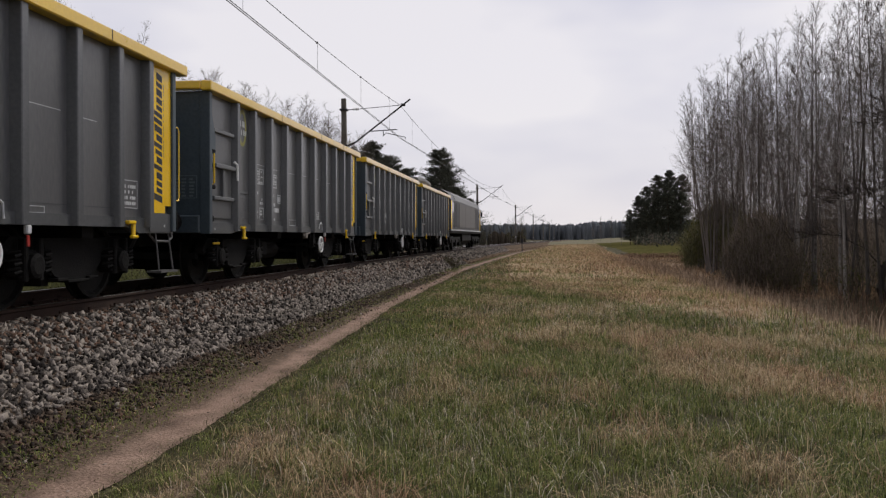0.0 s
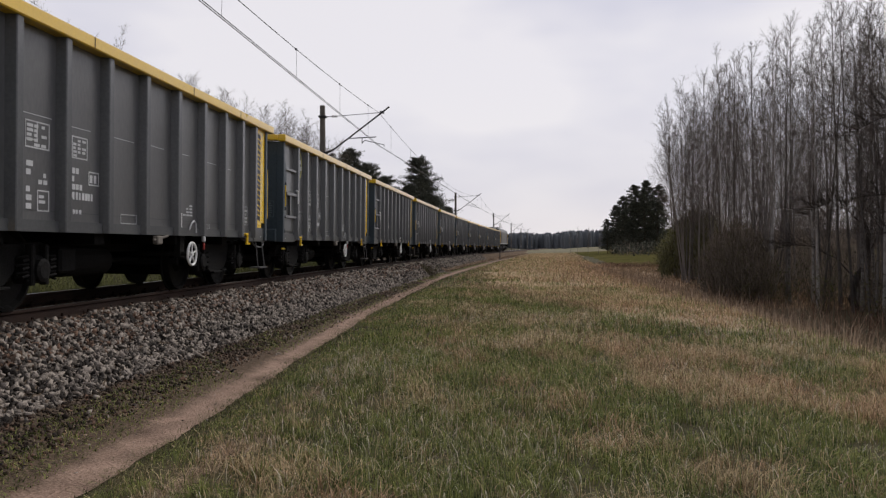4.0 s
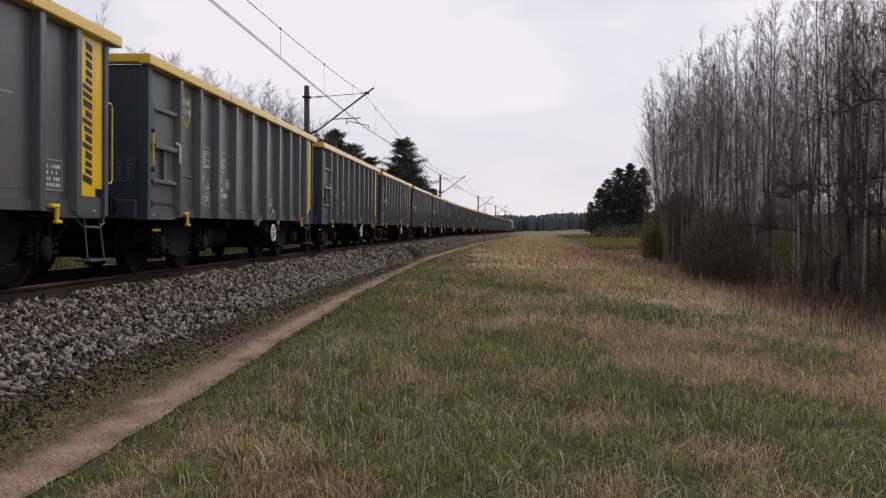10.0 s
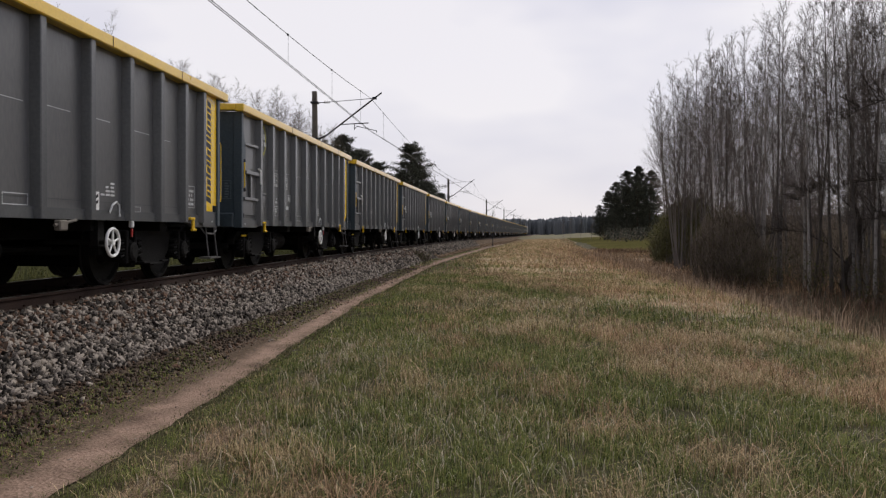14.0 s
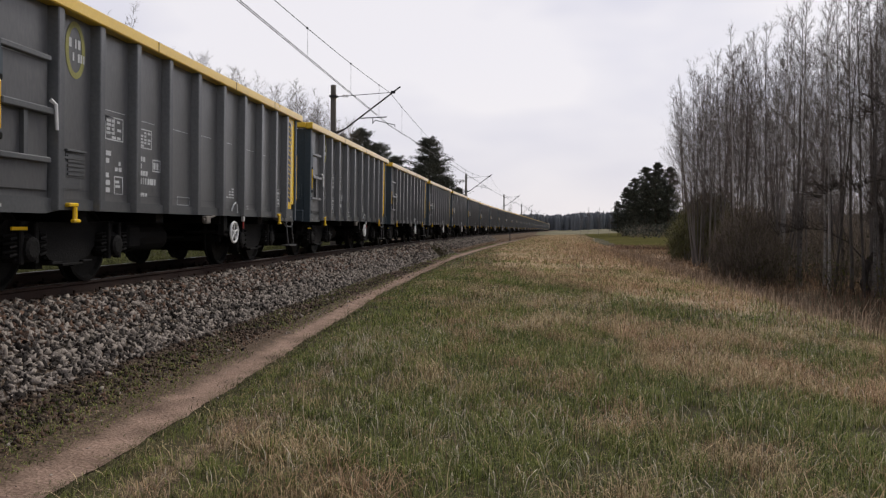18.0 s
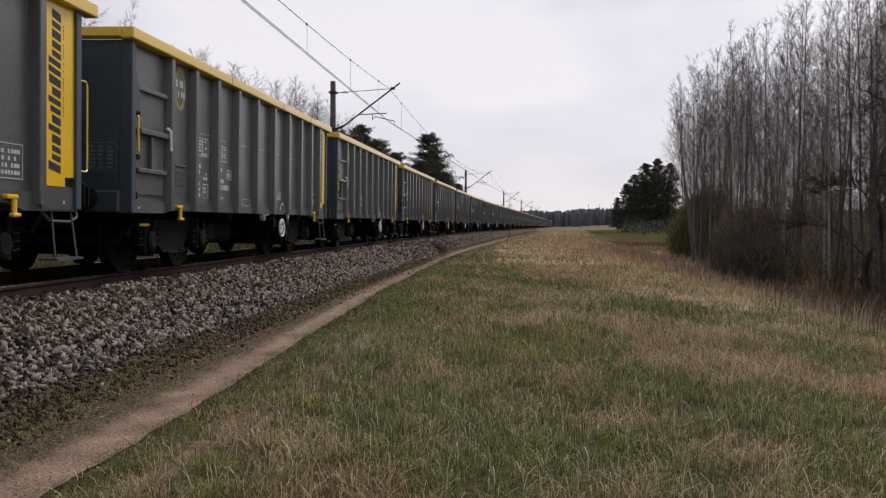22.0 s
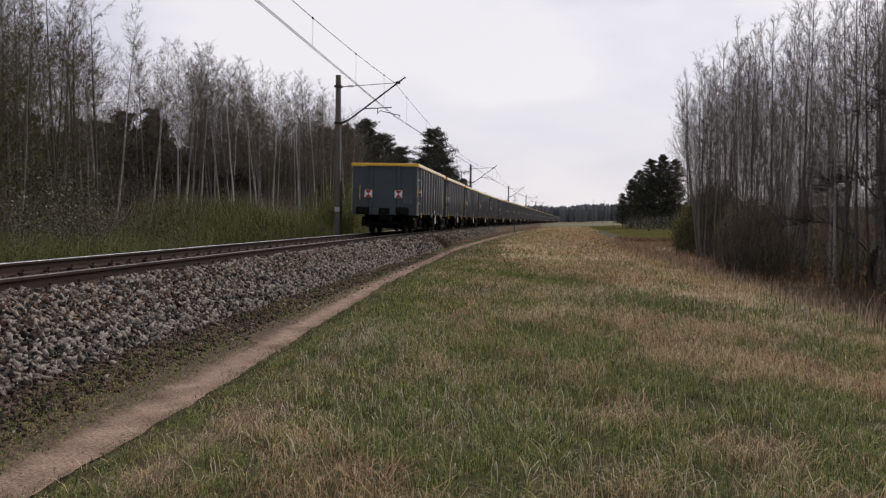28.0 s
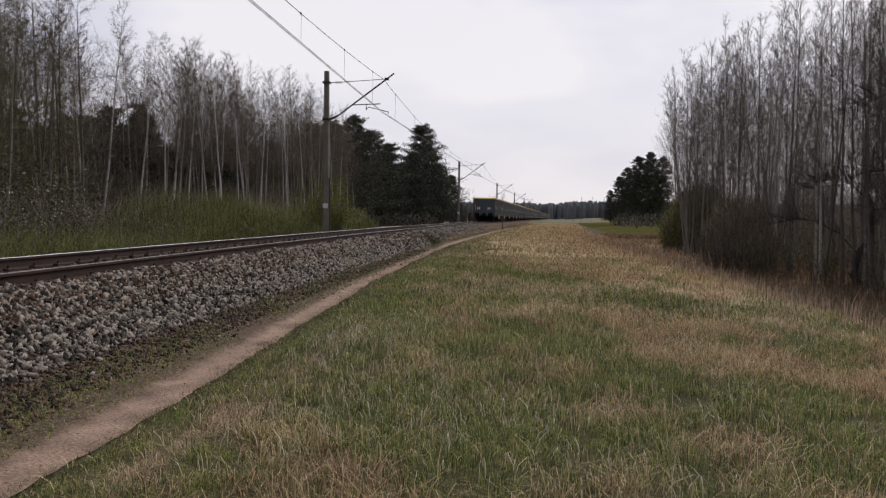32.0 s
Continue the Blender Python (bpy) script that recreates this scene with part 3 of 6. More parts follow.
def bogie(parent, y):
    b = part("bogie", Shape(), M_UNDER, parent)
    sh = Shape()
    for sx in (-1, 1):
        a0, a1 = sorted((sx * 0.93, sx * 1.06))
        sh.prism([(-1.32, 0.60), (-1.12, 0.76), (-0.62, 0.74), (-0.36, 0.66), (0.36, 0.66), (0.62, 0.74), (1.12, 0.76), (1.32, 0.60), (1.30, 0.50), (0.62, 0.52), (0.42, 0.36), (-0.42, 0.36), (-0.62, 0.52), (-1.30, 0.50)], a0, a1)
        for yy in (-0.9, 0.9):
            p0, p1 = sorted((sx * 0.94, sx * 1.16))
            sh.box(p0, p1, yy - 0.16, yy + 0.16, 0.32, 0.62, 0.03)
            sh.lathe([(0, 0.13), (0.06, 0.13), (0.08, 0.09)] if sx > 0 else [(0, 0.13), (-0.06, 0.13), (-0.08, 0.09)], (sx * 1.16, yy, 0.46), "x", 12)
        # the frame's deep curved belly and its rubbed lower flange
        sh.prism([(-0.60, 0.74), (-0.56, 0.46), (-0.40, 0.33), (-0.22, 0.28), (0.22, 0.28), (0.40, 0.33), (0.56, 0.46), (0.60, 0.74)], *sorted((sx * 1.062, sx * 1.10)))
        for y0, y1, zz in ((-0.42, -0.22, 0.305), (-0.22, 0.22, 0.28), (0.22, 0.42, 0.305)):
            sh.box(*sorted((sx * 1.02, sx * 1.15)), y0, y1, zz - 0.03, zz, 0.006)
        for yy in (-1.03, -0.77, 0.77, 1.03):
            sh.box(*sorted((sx * 1.10, sx * 1.19)), yy - 0.035, yy + 0.035, 0.30, 0.74, 0.012)
    sh.box(-1.0, 1.0, -0.18, 0.18, 0.5, 0.72, 0.02)
    sh.box(-0.95, 0.95, -1.36, -1.24, 0.42, 0.52)
    sh.box(-0.95, 0.95, 1.24, 1.36, 0.42, 0.52)
    for yy in (-0.38, 0.38):
        sh.box(-0.97, 0.97, yy - 0.06, yy + 0.06, 0.22, 0.56)
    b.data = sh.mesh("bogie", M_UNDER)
    b.location = (0, y, 0)
    coil = Shape().tube([(0.07 * math.cos(k * 0.9), 0.07 * math.sin(k * 0.9), 0.006 * k) for k in range(0, 43, 2)], 0.016, 4)
    coil_mesh = coil.mesh("spring", M_UNDER)
    for yy in (-1.16, -0.64, 0.64, 1.16):
        c = part("spring", coil_mesh, M_UNDER, b)
        c.location = (1.13, yy, 0.36)
    return b


def wheelset_mesh():
    sh = Shape()
    for sx in (-1, 1):
        prof = [(0.685, 0.10), (0.685, 0.30), (0.70, 0.42), (0.682, 0.45), (0.682, 0.488), (0.705, 0.488), (0.715, 0.464), (0.815, 0.458), (0.818, 0.42), (0.775, 0.39), (0.765, 0.18), (0.83, 0.14), (0.83, 0.08)]
        sh.lathe([(sx * a, r) for a, r in prof], (0, 0, 0), "x", 18)
        sh.box(sx * 0.77 - 0.012, sx * 0.77 + 0.012, 0.2, 0.3, -0.03, 0.03)
    sh.tube([(-0.95, 0, 0), (0.95, 0, 0)], 0.08, 10)
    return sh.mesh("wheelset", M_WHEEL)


def bars(sh, x, y0, y1, z0, z1, rows, cols, seed, gap=0.35, thick=0.003):
    """Unreadable lettering: rows of short bars on a side wall."""
    r = random.Random(seed)
    thick = thick if x > 0 else -thick
    dz, dy = (z1 - z0) / rows, (y1 - y0) / cols
    for i in range(rows):
        for j in range(cols):
            if r.random() < 0.22:
                continue
            a, b = y0 + dy * j, y0 + dy * (j + r.uniform(0.45, 0.85))
            c = z0 + dz * i
            sh.box(x, x + thick, a, b, c, c + dz * (1 - gap))


def frame_bars(sh, x, y0, y1, z0, z1, w=0.014, t=0.003):
    t = t if x > 0 else -t
    sh.box(x, x + t, y0, y1, z0, z0 + w).box(x, x + t, y0, y1, z1 - w, z1).box(x, x + t, y0, y0 + w, z0 + w, z1 - w).box(x, x + t, y1 - w, y1, z0 + w, z1 - w)


def build_wagon():
    w = thing("open_freight_wagon", "dark grey ribbed steel open freight wagon with a yellow top rim", "freight wagon", "wagons of the train")
    # side walls with their ribs
    rib = Shape().prism([(1.345, -0.085), (1.445, -0.058), (1.455, -0.048), (1.455, 0.048), (1.445, 0.058), (1.345, 0.085)], 0.87, 2.955, "z")
    rib_mesh = rib.mesh("rib", M_RIB)
    for sx in (-1, 1):
        sh = Shape()
        sh.box(*sorted((sx * 1.30, sx * 1.345)), -5.17, 5.17, 0.90, 2.96)
        part("side_wall", sh, M_PAINT, w)
        sill = Shape()
        sill.prism([(-5.18, 0.83), (-4.2, 0.83), (-3.9, 0.87), (3.9, 0.87), (4.2, 0.80), (5.18, 0.80), (5.18, 0.99), (-5.18, 0.99)], *sorted((sx * 1.29, sx * 1.385)))
        part("side_sill", sill, M_RIB, w)
        for y in RIBS:
            r = part("rib", rib_mesh, M_RIB, w)
            if sx < 0:
                r.rotation_euler = (0, 0, math.pi)
                r.location = (0, y, 0)
            else:
                r.location = (0, y, 0)
        # corner posts
        for sy in (-1, 1):
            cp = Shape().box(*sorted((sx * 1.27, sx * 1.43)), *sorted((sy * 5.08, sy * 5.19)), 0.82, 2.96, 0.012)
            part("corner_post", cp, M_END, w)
        if sx > 0:
            part("corner_plate", Shape().box(1.346, 1.396, 4.47, 5.075, 0.82, 1.055), M_RIB, w)
    # end walls
    for sy in (-1, 1):
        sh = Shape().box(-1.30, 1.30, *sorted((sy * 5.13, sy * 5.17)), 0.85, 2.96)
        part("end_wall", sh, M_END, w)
        for x in (-0.62, 0.62):
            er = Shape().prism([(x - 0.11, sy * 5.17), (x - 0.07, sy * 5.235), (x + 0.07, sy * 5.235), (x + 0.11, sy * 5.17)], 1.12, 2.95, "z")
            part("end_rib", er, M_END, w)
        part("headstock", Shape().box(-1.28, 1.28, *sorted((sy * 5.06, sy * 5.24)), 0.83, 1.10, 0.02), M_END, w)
        for x in (-0.875, 0.875):
            bf = Shape().lathe([(5.23, 0.14), (5.45, 0.12), (5.46, 0.09), (5.70, 0.09)], (x, 0, 1.0), "y", 14)
            bf.box(x - 0.29, x + 0.29, 5.70, 5.77, 0.83, 1.17, 0.05)
            if sy < 0:
                bf.v = [(p[0], -p[1], p[2]) for p in bf.v]
            part("buffer", bf, M_UNDER, w)
        hk = Shape().box(-0.24, 0.24, *sorted((sy * 5.2, sy * 5.34)), 0.86, 1.14, 0.03)
        hk.tube([(0, sy * 5.3, 1.0), (0, sy * 5.62, 0.98), (0, sy * 5.72, 0.88), (0, sy * 5.66, 0.72)], [0.06, 0.05, 0.045, 0.04], 8)
        part("coupling", hk, M_UNDER, w)
        # hanging brake hose
        part("brake_hose", Shape().tube([(0.35, sy * 5.25, 0.86), (0.36, sy * 5.42, 0.72), (0.34, sy * 5.55, 0.55), (0.25, sy * 5.68, 0.62)], 0.028, 7), M_UNDER, w)
    # rim
    rim = Shape()
    rim.box(1.325, 1.49, -HALF, HALF + 0.15, 2.955, 3.10, 0.014).box(-1.49, -1.325, -HALF, HALF + 0.15, 2.955, 3.10, 0.014)
    rim.box(-1.322, 1.322, -HALF, -5.10, 2.975, 3.098, 0.014).box(-1.322, 1.322, 5.10, HALF + 0.15, 2.975, 3.098, 0.014)
    part("top_rim", rim, M_RIM, w, "bright yellow painted top rim")
    for y in (RIBS[3] - 0.5, RIBS[5] + 0.4, RIBS[8] - 0.3):
        part("rim_seam", Shape().box(1.489, 1.4925, y, y + 0.02, 2.965, 3.09), M_RAILSIDE, w, "rust-brown weld seam in the rim")
    part("floor", Shape().box(-1.30, 1.30, -5.13, 5.13, 0.92, 0.98), M_INSIDE, w)
    # side door bay at the rear with bars, lever and yellow grab rail
    for sx in (1,):
        X = lambda a, b: sorted((sx * a, sx * b))
        d = Shape().box(*X(1.345, 1.372), -5.05, -4.14, 1.06, 2.37, 0.008)
        door = part("side_door", d, M_PAINT, w)
        part("door_bar", Shape().box(*X(1.372, 1.43), -5.0, -4.16, 2.37, 2.43, 0.01), M_RIB, door)
        part("door_bar", Shape().box(*X(1.372, 1.46), -5.0, -4.14, 1.83, 1.90, 0.01), M_RIB, door)
        part("door_bar", Shape().box(*X(1.372, 1.43), -5.0, -4.16, 1.34, 1.40, 0.01), M_RIB, door)
        part("door_post", Shape().box(*X(1.372, 1.42), -4.62, -4.55, 1.40, 1.83), M_RIB, door)
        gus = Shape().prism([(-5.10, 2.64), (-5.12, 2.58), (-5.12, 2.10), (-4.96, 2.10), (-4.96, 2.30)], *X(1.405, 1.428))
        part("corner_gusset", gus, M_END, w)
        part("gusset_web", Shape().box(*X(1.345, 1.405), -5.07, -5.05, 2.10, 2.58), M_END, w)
        for z0, z1, x1, y1 in ((2.04, 2.11, 1.43, -4.95), (1.50, 1.57, 1.43, -4.95), (1.0, 1.10, 1.42, -5.0)):
            part("latch_block", Shape().box(*X(1.372, x1), -5.078, y1, z0, z1, 0.015), M_UNDER, w)
        part("grab_rail", Shape().tube([(sx * 1.38, -5.0, 2.06), (sx * 1.405, -5.0, 2.06), (sx * 1.42, -5.0, 2.03), (sx * 1.42, -5.0, 1.60), (sx * 1.405, -5.0, 1.57), (sx * 1.38, -5.0, 1.57)], 0.016, 7), M_YELLOW, w, "yellow vertical grab rail")
        lev = Shape().tube([(sx * 1.44, -4.20, 1.98), (sx * 1.47, -4.15, 1.94), (sx * 1.47, -4.13, 1.68)], [0.022, 0.020, 0.017], 7)
        part("door_lever", lev, M_WHITE, w, "white painted door lever")
        # small plate and tag under the first rib
        part("data_plate", Shape().box(*X(1.345, 1.353), -3.82, -3.48, 1.10, 1.42).box(*X(1.345, 1.375), -3.86, -3.46, 1.42, 1.445), M_RIB, w)
        for y in (-3.72, 3.95):
            hook = Shape().box(*X(1.375, 1.445), y - 0.11, y + 0.07, 0.905, 0.95, 0.012).box(*X(1.395, 1.44), y, y + 0.06, 0.76, 0.91, 0.015).box(*X(1.395, 1.455), y - 0.03, y + 0.10, 0.735, 0.775, 0.012)
            part("rope_hook", hook, M_YELLOW, w, "yellow rope hook")
        # yellow end panel with dark slanting lettering
        yp = Shape().prism([(4.47, 1.06), (4.90, 1.06), (4.90, 1.16), (5.085, 1.16), (5.085, 2.955), (4.47, 2.955)], *X(1.346, 1.400))
        panel = part("end_panel", yp, M_YELLOW, w, "yellow end panel with dark lettering bars")
        # bold slanting strokes that climb the panel, some taller than others
        let = Shape()
        z, foot, lean = 1.19, 4.815, 0.20
        for wide, up in ((0.085, 0.225), (0.06, 0.16), (0.06, 0.16), (0.085, 0.16), (0.06, 0.225), (0.08, 0.16), (0.06, 0.19), (0.06, 0.225), (0.08, 0.16), (0.085, 0.215), (0.06, 0.225), (0.06, 0.225), (0.06, 0.16), (0.07, 0.16), (0.085, 0.16), (0.06, 0.16), (0.085, 0.16)):
            let.add([(sx * xx, foot + yy, z + dz - lean * yy) for xx in (1.400, 1.403) for yy, dz in ((-up, 0.0), (0.0, 0.0), (0.0, wide), (-up, wide))], [(0, 1, 2, 3), (7, 6, 5, 4), (0, 4, 5, 1), (1, 5, 6, 2), (2, 6, 7, 3), (3, 7, 4, 0)])
            z += wide + 0.0285
        tagged(part("panel_lettering", let, M_BLACK, panel, "bold dark slanting lettering strokes"), kind="stuff")
        tag = Shape()
        bars(tag, 1.400 * sx, 4.86, 4.88, 1.75, 2.75, 26, 1, 21, 0.25, 0.002)
        tagged(part("small_print", tag, M_SMALLPRINT, panel, "fine line of small grey lettering"), kind="stuff")
        # grab loop and steps at the front corner
        part("grab_loop", Shape().tube([(sx * 1.34, 5.19, 2.25), (sx * 1.36, 5.40, 2.25), (sx * 1.36, 5.43, 2.21), (sx * 1.36, 5.43, 1.29), (sx * 1.36, 5.40, 1.25), (sx * 1.34, 5.19, 1.25)], 0.011, 6), M_YELLOW, w, "thin yellow grab loop")
        st = Shape().tube([(sx * 1.34, 4.74, 0.82), (sx * 1.40, 4.72, 0.30)], 0.011, 6).tube([(sx * 1.34, 5.12, 0.82), (sx * 1.40, 5.14, 0.30)], 0.011, 6)
        st.box(*X(1.24, 1.44), 4.70, 5.20, 0.285, 0.31)
        part("step", st, M_STEP, w, "grey steel foot step")
        part("corner_pipe", Shape().tube([(sx * 1.30, 4.62, 0.80), (sx * 1.33, 4.74, 0.70), (sx * 1.34, 5.10, 0.69), (sx * 1.33, 5.26, 0.74), (sx * 1.28, 5.32, 0.90)], 0.016, 7), M_STEP, w, "bent grey handrail under the corner")
        jk = Shape()
        for y, x in ((4.86, 1.401), (-5.02, 1.431)):
            jk.box(*X(x, x + 0.002), y, y + 0.035, 0.88, 0.91)
        tagged(part("jacking_marks", jk, M_MARK, w, "small white jacking marks"), kind="stuff")
        # brake handwheel
        hw = Shape().ring((sx * 1.46, 1.22, 0.60), 0.168, 0.019, "x", 24, 7)
        for k in range(5):
            a = 2 * math.pi * k / 5 + 0.3
            hw.tube([(sx * 1.455, 1.22, 0.60), (sx * 1.46, 1.22 + 0.165 * math.cos(a), 0.60 + 0.165 * math.sin(a))], 0.013, 6)
        hw.tube([(sx * 1.40, 1.22, 0.60), (sx * 1.475, 1.22, 0.60)], 0.036, 10)
        part("brake_handwheel", hw, M_WHITE, w, "white spoked brake handwheel")
        part("handwheel_shaft", Shape().tube([(sx * 0.6, 1.22, 0.60), (sx * 1.42, 1.22, 0.60)], 0.03, 8).box(*X(1.2, 1.3), 1.16, 1.32, 0.55, 0.9), M_UNDER, w)
        gv = Shape().box(*X(1.36, 1.44), 0.05, 0.22, 0.74, 0.86, 0.015).tube([(sx * 1.40, 0.0, 0.80), (sx * 1.42, 0.42, 0.86)], 0.018, 6)
        part("brake_valve_handle", gv, M_CONCRETE, w, "grey brake changeover handle")
        gv = Shape().box(*X(1.34, 1.39), 1.90, 1.98, 0.78, 0.87, 0.012)
        part("red_tag", Shape().box(*X(1.36, 1.38), 1.92, 1.96, 0.66, 0.77, 0.005), M_RED, w, "dull red tag")
        part("drain_cock", gv, M_MARK, w, "small pale valve box")
        # markings
        mk = Shape()
        frame_bars(mk, 1.346 * sx, -2.91, -2.47, 1.72, 2.00)
        frame_bars(mk, 1.346 * sx, -2.91, -2.69, 1.80, 2.00)
        bars(mk, 1.346 * sx, -2.88, -2.49, 1.74, 1.98, 5, 3, 1)
        frame_bars(mk, 1.346 * sx, -2.02, -1.68, 1.70, 1.95)
        bars(mk, 1.346 * sx, -1.99, -1.70, 1.72, 1.93, 5, 3, 2)
        bars(mk, 1.346 * sx, -2.89, -2.75, 1.10, 1.62, 6, 1, 3)
        bars(mk, 1.346 * sx, -2.67, -2.49, 1.36, 1.50, 2, 2, 13)
        frame_bars(mk, 1.346 * sx, -2.69, -2.47, 1.08, 1.30)
        bars(mk, 1.346 * sx, -2.66, -2.50, 1.11, 1.27, 3, 1, 14, 0.4)
        bars(mk, 1.346 * sx, -2.01, -1.77, 1.26, 1.62, 4, 3, 4, 0.3)
        bars(mk, 1.346 * sx, -1.99, -1.53, 1.24, 1.34, 1, 7, 15, 0.2)
        frame_bars(mk, 1.346 * sx, -1.65, -1.41, 1.42, 1.58)
        bars(mk, 1.346 * sx, -1.62, -1.44, 1.45, 1.55, 1, 2, 16, 0.1)
        bars(mk, 1.346 * sx, -1.99, -1.79, 1.08, 1.14, 1, 3, 17, 0.2)
        bars(mk, 1.346 * sx, 1.14, 1.52, 1.17, 1.36, 4, 3, 5, 0.5)
        plate = part("warning_plate", Shape().box(*X(1.346, 1.350), 0.90, 1.10, 0.99, 1.21, 0.001), M_WHITE, w, "white square plate with dark slanting bars")
        slant = Shape()
        for y0, z0 in ((0.92, 1.03), (0.92, 1.10)):
            slant.add([(sx * x, y, z) for x in (1.3505, 1.352) for y, z in ((y0, z0), (y0 + 0.15, z0 + 0.045), (y0 + 0.15, z0 + 0.085), (y0, z0 + 0.02))], [(0, 1, 2, 3), (4, 7, 6, 5), (0, 4, 5, 1), (1, 5, 6, 2), (2, 6, 7, 3), (3, 7, 4, 0)])
        tagged(part("plate_marking", slant, M_BLACK, plate), kind="stuff")
        part("ratchet_lever", Shape().tube([(sx * 1.40, 1.26, 0.96), (sx * 1.41, 1.32, 1.06), (sx * 1.41, 1.42, 1.10), (sx * 1.41, 1.50, 1.06), (sx * 1.41, 1.51, 0.92)], 0.013, 6), M_MARK, w, "pale bent lever")
        frame_bars(mk, 1.346 * sx, -0.85, -0.41, 1.00, 1.12, 0.008)
        frame_bars(mk, 1.346 * sx, 1.85, 2.25, 0.99, 1.06, 0.006)
        bars(mk, 1.346 * sx, 3.65, 4.19, 1.14, 1.41, 4, 11, 6, 0.42)
        frame_bars(mk, 1.346 * sx, 3.61, 4.23, 1.10, 1.44, 0.008)
        scuff = Shape()
        for k, y in enumerate(RIBS[1:8]):
            z = 2.06 + 0.02 * math.sin(k * 5)
            scuff.box(*X(1.3455, 1.3475), y + 0.22, y + 0.22 + (0.52, 0.44, 0.6, 0.5, 0.4, 0.55, 0.3)[k], z, z + 0.007)
        tagged(part("weld_scuffs", scuff, M_MARK, w, "thin pale weld scuffs on the side sheets"), kind="stuff")
        part("sheet_seam", Shape().box(*X(1.3455, 1.349), -4.0, 4.4, 1.085, 1.093), M_RIB, w)
        tagged(part("stencilled_markings", mk, M_MARK, w, "pale stencilled markings worn to bars"), kind="stuff")
        louvre = Shape().box(*X(1.346, 1.356), -3.76, -3.40, 1.22, 1.50, 0.003).box(*X(1.346, 1.385), -3.78, -3.38, 1.50, 1.525, 0.004)
        for k in range(5):
            louvre.box(*X(1.355, 1.368), -3.74, -3.42, 1.245 + 0.048 * k, 1.272 + 0.048 * k)
        part("louvre_panel", louvre, M_RIB, w, "small grey louvred panel")
        # oval emblem as a plain shape
        em = Shape()
        n = 28
        turn = [2 * math.pi * k / n for k in range(n)]
        oval = [(sx * x, -3.57 + a * math.cos(t), 2.61 + b * math.sin(t)) for x, a, b in ((1.346, 0.20, 0.31), (1.346, 0.135, 0.245), (1.349, 0.135, 0.245), (1.349, 0.20, 0.31)) for t in turn]
        em.add(oval, [(q * n + k, q * n + (k + 1) % n, (q + 1) % 4 * n + (k + 1) % n, (q + 1) % 4 * n + k) for q in range(4) for k in range(n)])
        emblem = part("emblem", em, M_EMBLEM, w, "faded yellow oval emblem outline")
        eb = Shape()
        bars(eb, 1.346 * sx, -3.70, -3.46, 2.63, 2.74, 1, 4, 8, 0.1, 0.004)
        bars(eb, 1.346 * sx, -3.68, -3.36, 2.49, 2.59, 1, 6, 18, 0.1, 0.004)
        tagged(part("emblem_lettering", eb, M_MARK, emblem), kind="stuff")
    # end lettering block
    el = Shape()
    r = random.Random(9)
    for i in range(6):
        for j in range(3):
            el.box(0.86 + 0.12 * j, 0.86 + 0.12 * j + r.uniform(0.05, 0.10), -5.173, -5.17, 1.38 + 0.05 * i, 1.38 + 0.05 * i + 0.025)
    el.box(0.83, 1.22, -5.173, -5.17, 1.355, 1.363).box(0.83, 1.22, -5.173, -5.17, 1.69, 1.698).box(0.83, 0.838, -5.173, -5.17, 1.363, 1.69).box(1.212, 1.22, -5.173, -5.17, 1.363, 1.69)
    tagged(part("end_markings", el, M_TEALMARK, w, "faint stencilled table on the end wall"), kind="stuff")
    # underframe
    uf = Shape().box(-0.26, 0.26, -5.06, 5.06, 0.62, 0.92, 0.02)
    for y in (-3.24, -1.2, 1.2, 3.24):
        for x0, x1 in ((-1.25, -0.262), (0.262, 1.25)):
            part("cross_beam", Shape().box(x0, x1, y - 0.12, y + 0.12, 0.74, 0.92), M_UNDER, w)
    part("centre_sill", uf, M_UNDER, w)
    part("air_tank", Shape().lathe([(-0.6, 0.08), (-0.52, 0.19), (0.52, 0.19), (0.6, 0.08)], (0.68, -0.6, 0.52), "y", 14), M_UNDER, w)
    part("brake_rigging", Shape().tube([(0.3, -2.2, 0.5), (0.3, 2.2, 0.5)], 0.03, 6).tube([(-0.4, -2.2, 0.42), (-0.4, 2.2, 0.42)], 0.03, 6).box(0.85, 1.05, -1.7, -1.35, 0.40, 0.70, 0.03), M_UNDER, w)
    part("loading_plate", Shape().box(1.18, 1.20, -4.46, -4.20, 0.655, 0.69), M_YELLOW, w, "small yellow plate over the bogie")
    for y in (-3.24, 3.24):
        b = bogie(w, y)
        for yy in (-0.9, 0.9):
            ws = part("wheelset", WHEELSET, M_WHEEL, b)
            ws.location = (0, yy, 0.46)
    return w


WHEELSET = wheelset_mesh()
WAGON_COUNT = 45
wagons = [build_wagon()]
for i in range(1, WAGON_COUNT):
    wagons.append(copy_thing(wagons[0], Matrix.Identity(4)))
tagged(wagons[0], "last grey open freight wagon with two red and white tail discs", "freight wagon", "wagons of the train")
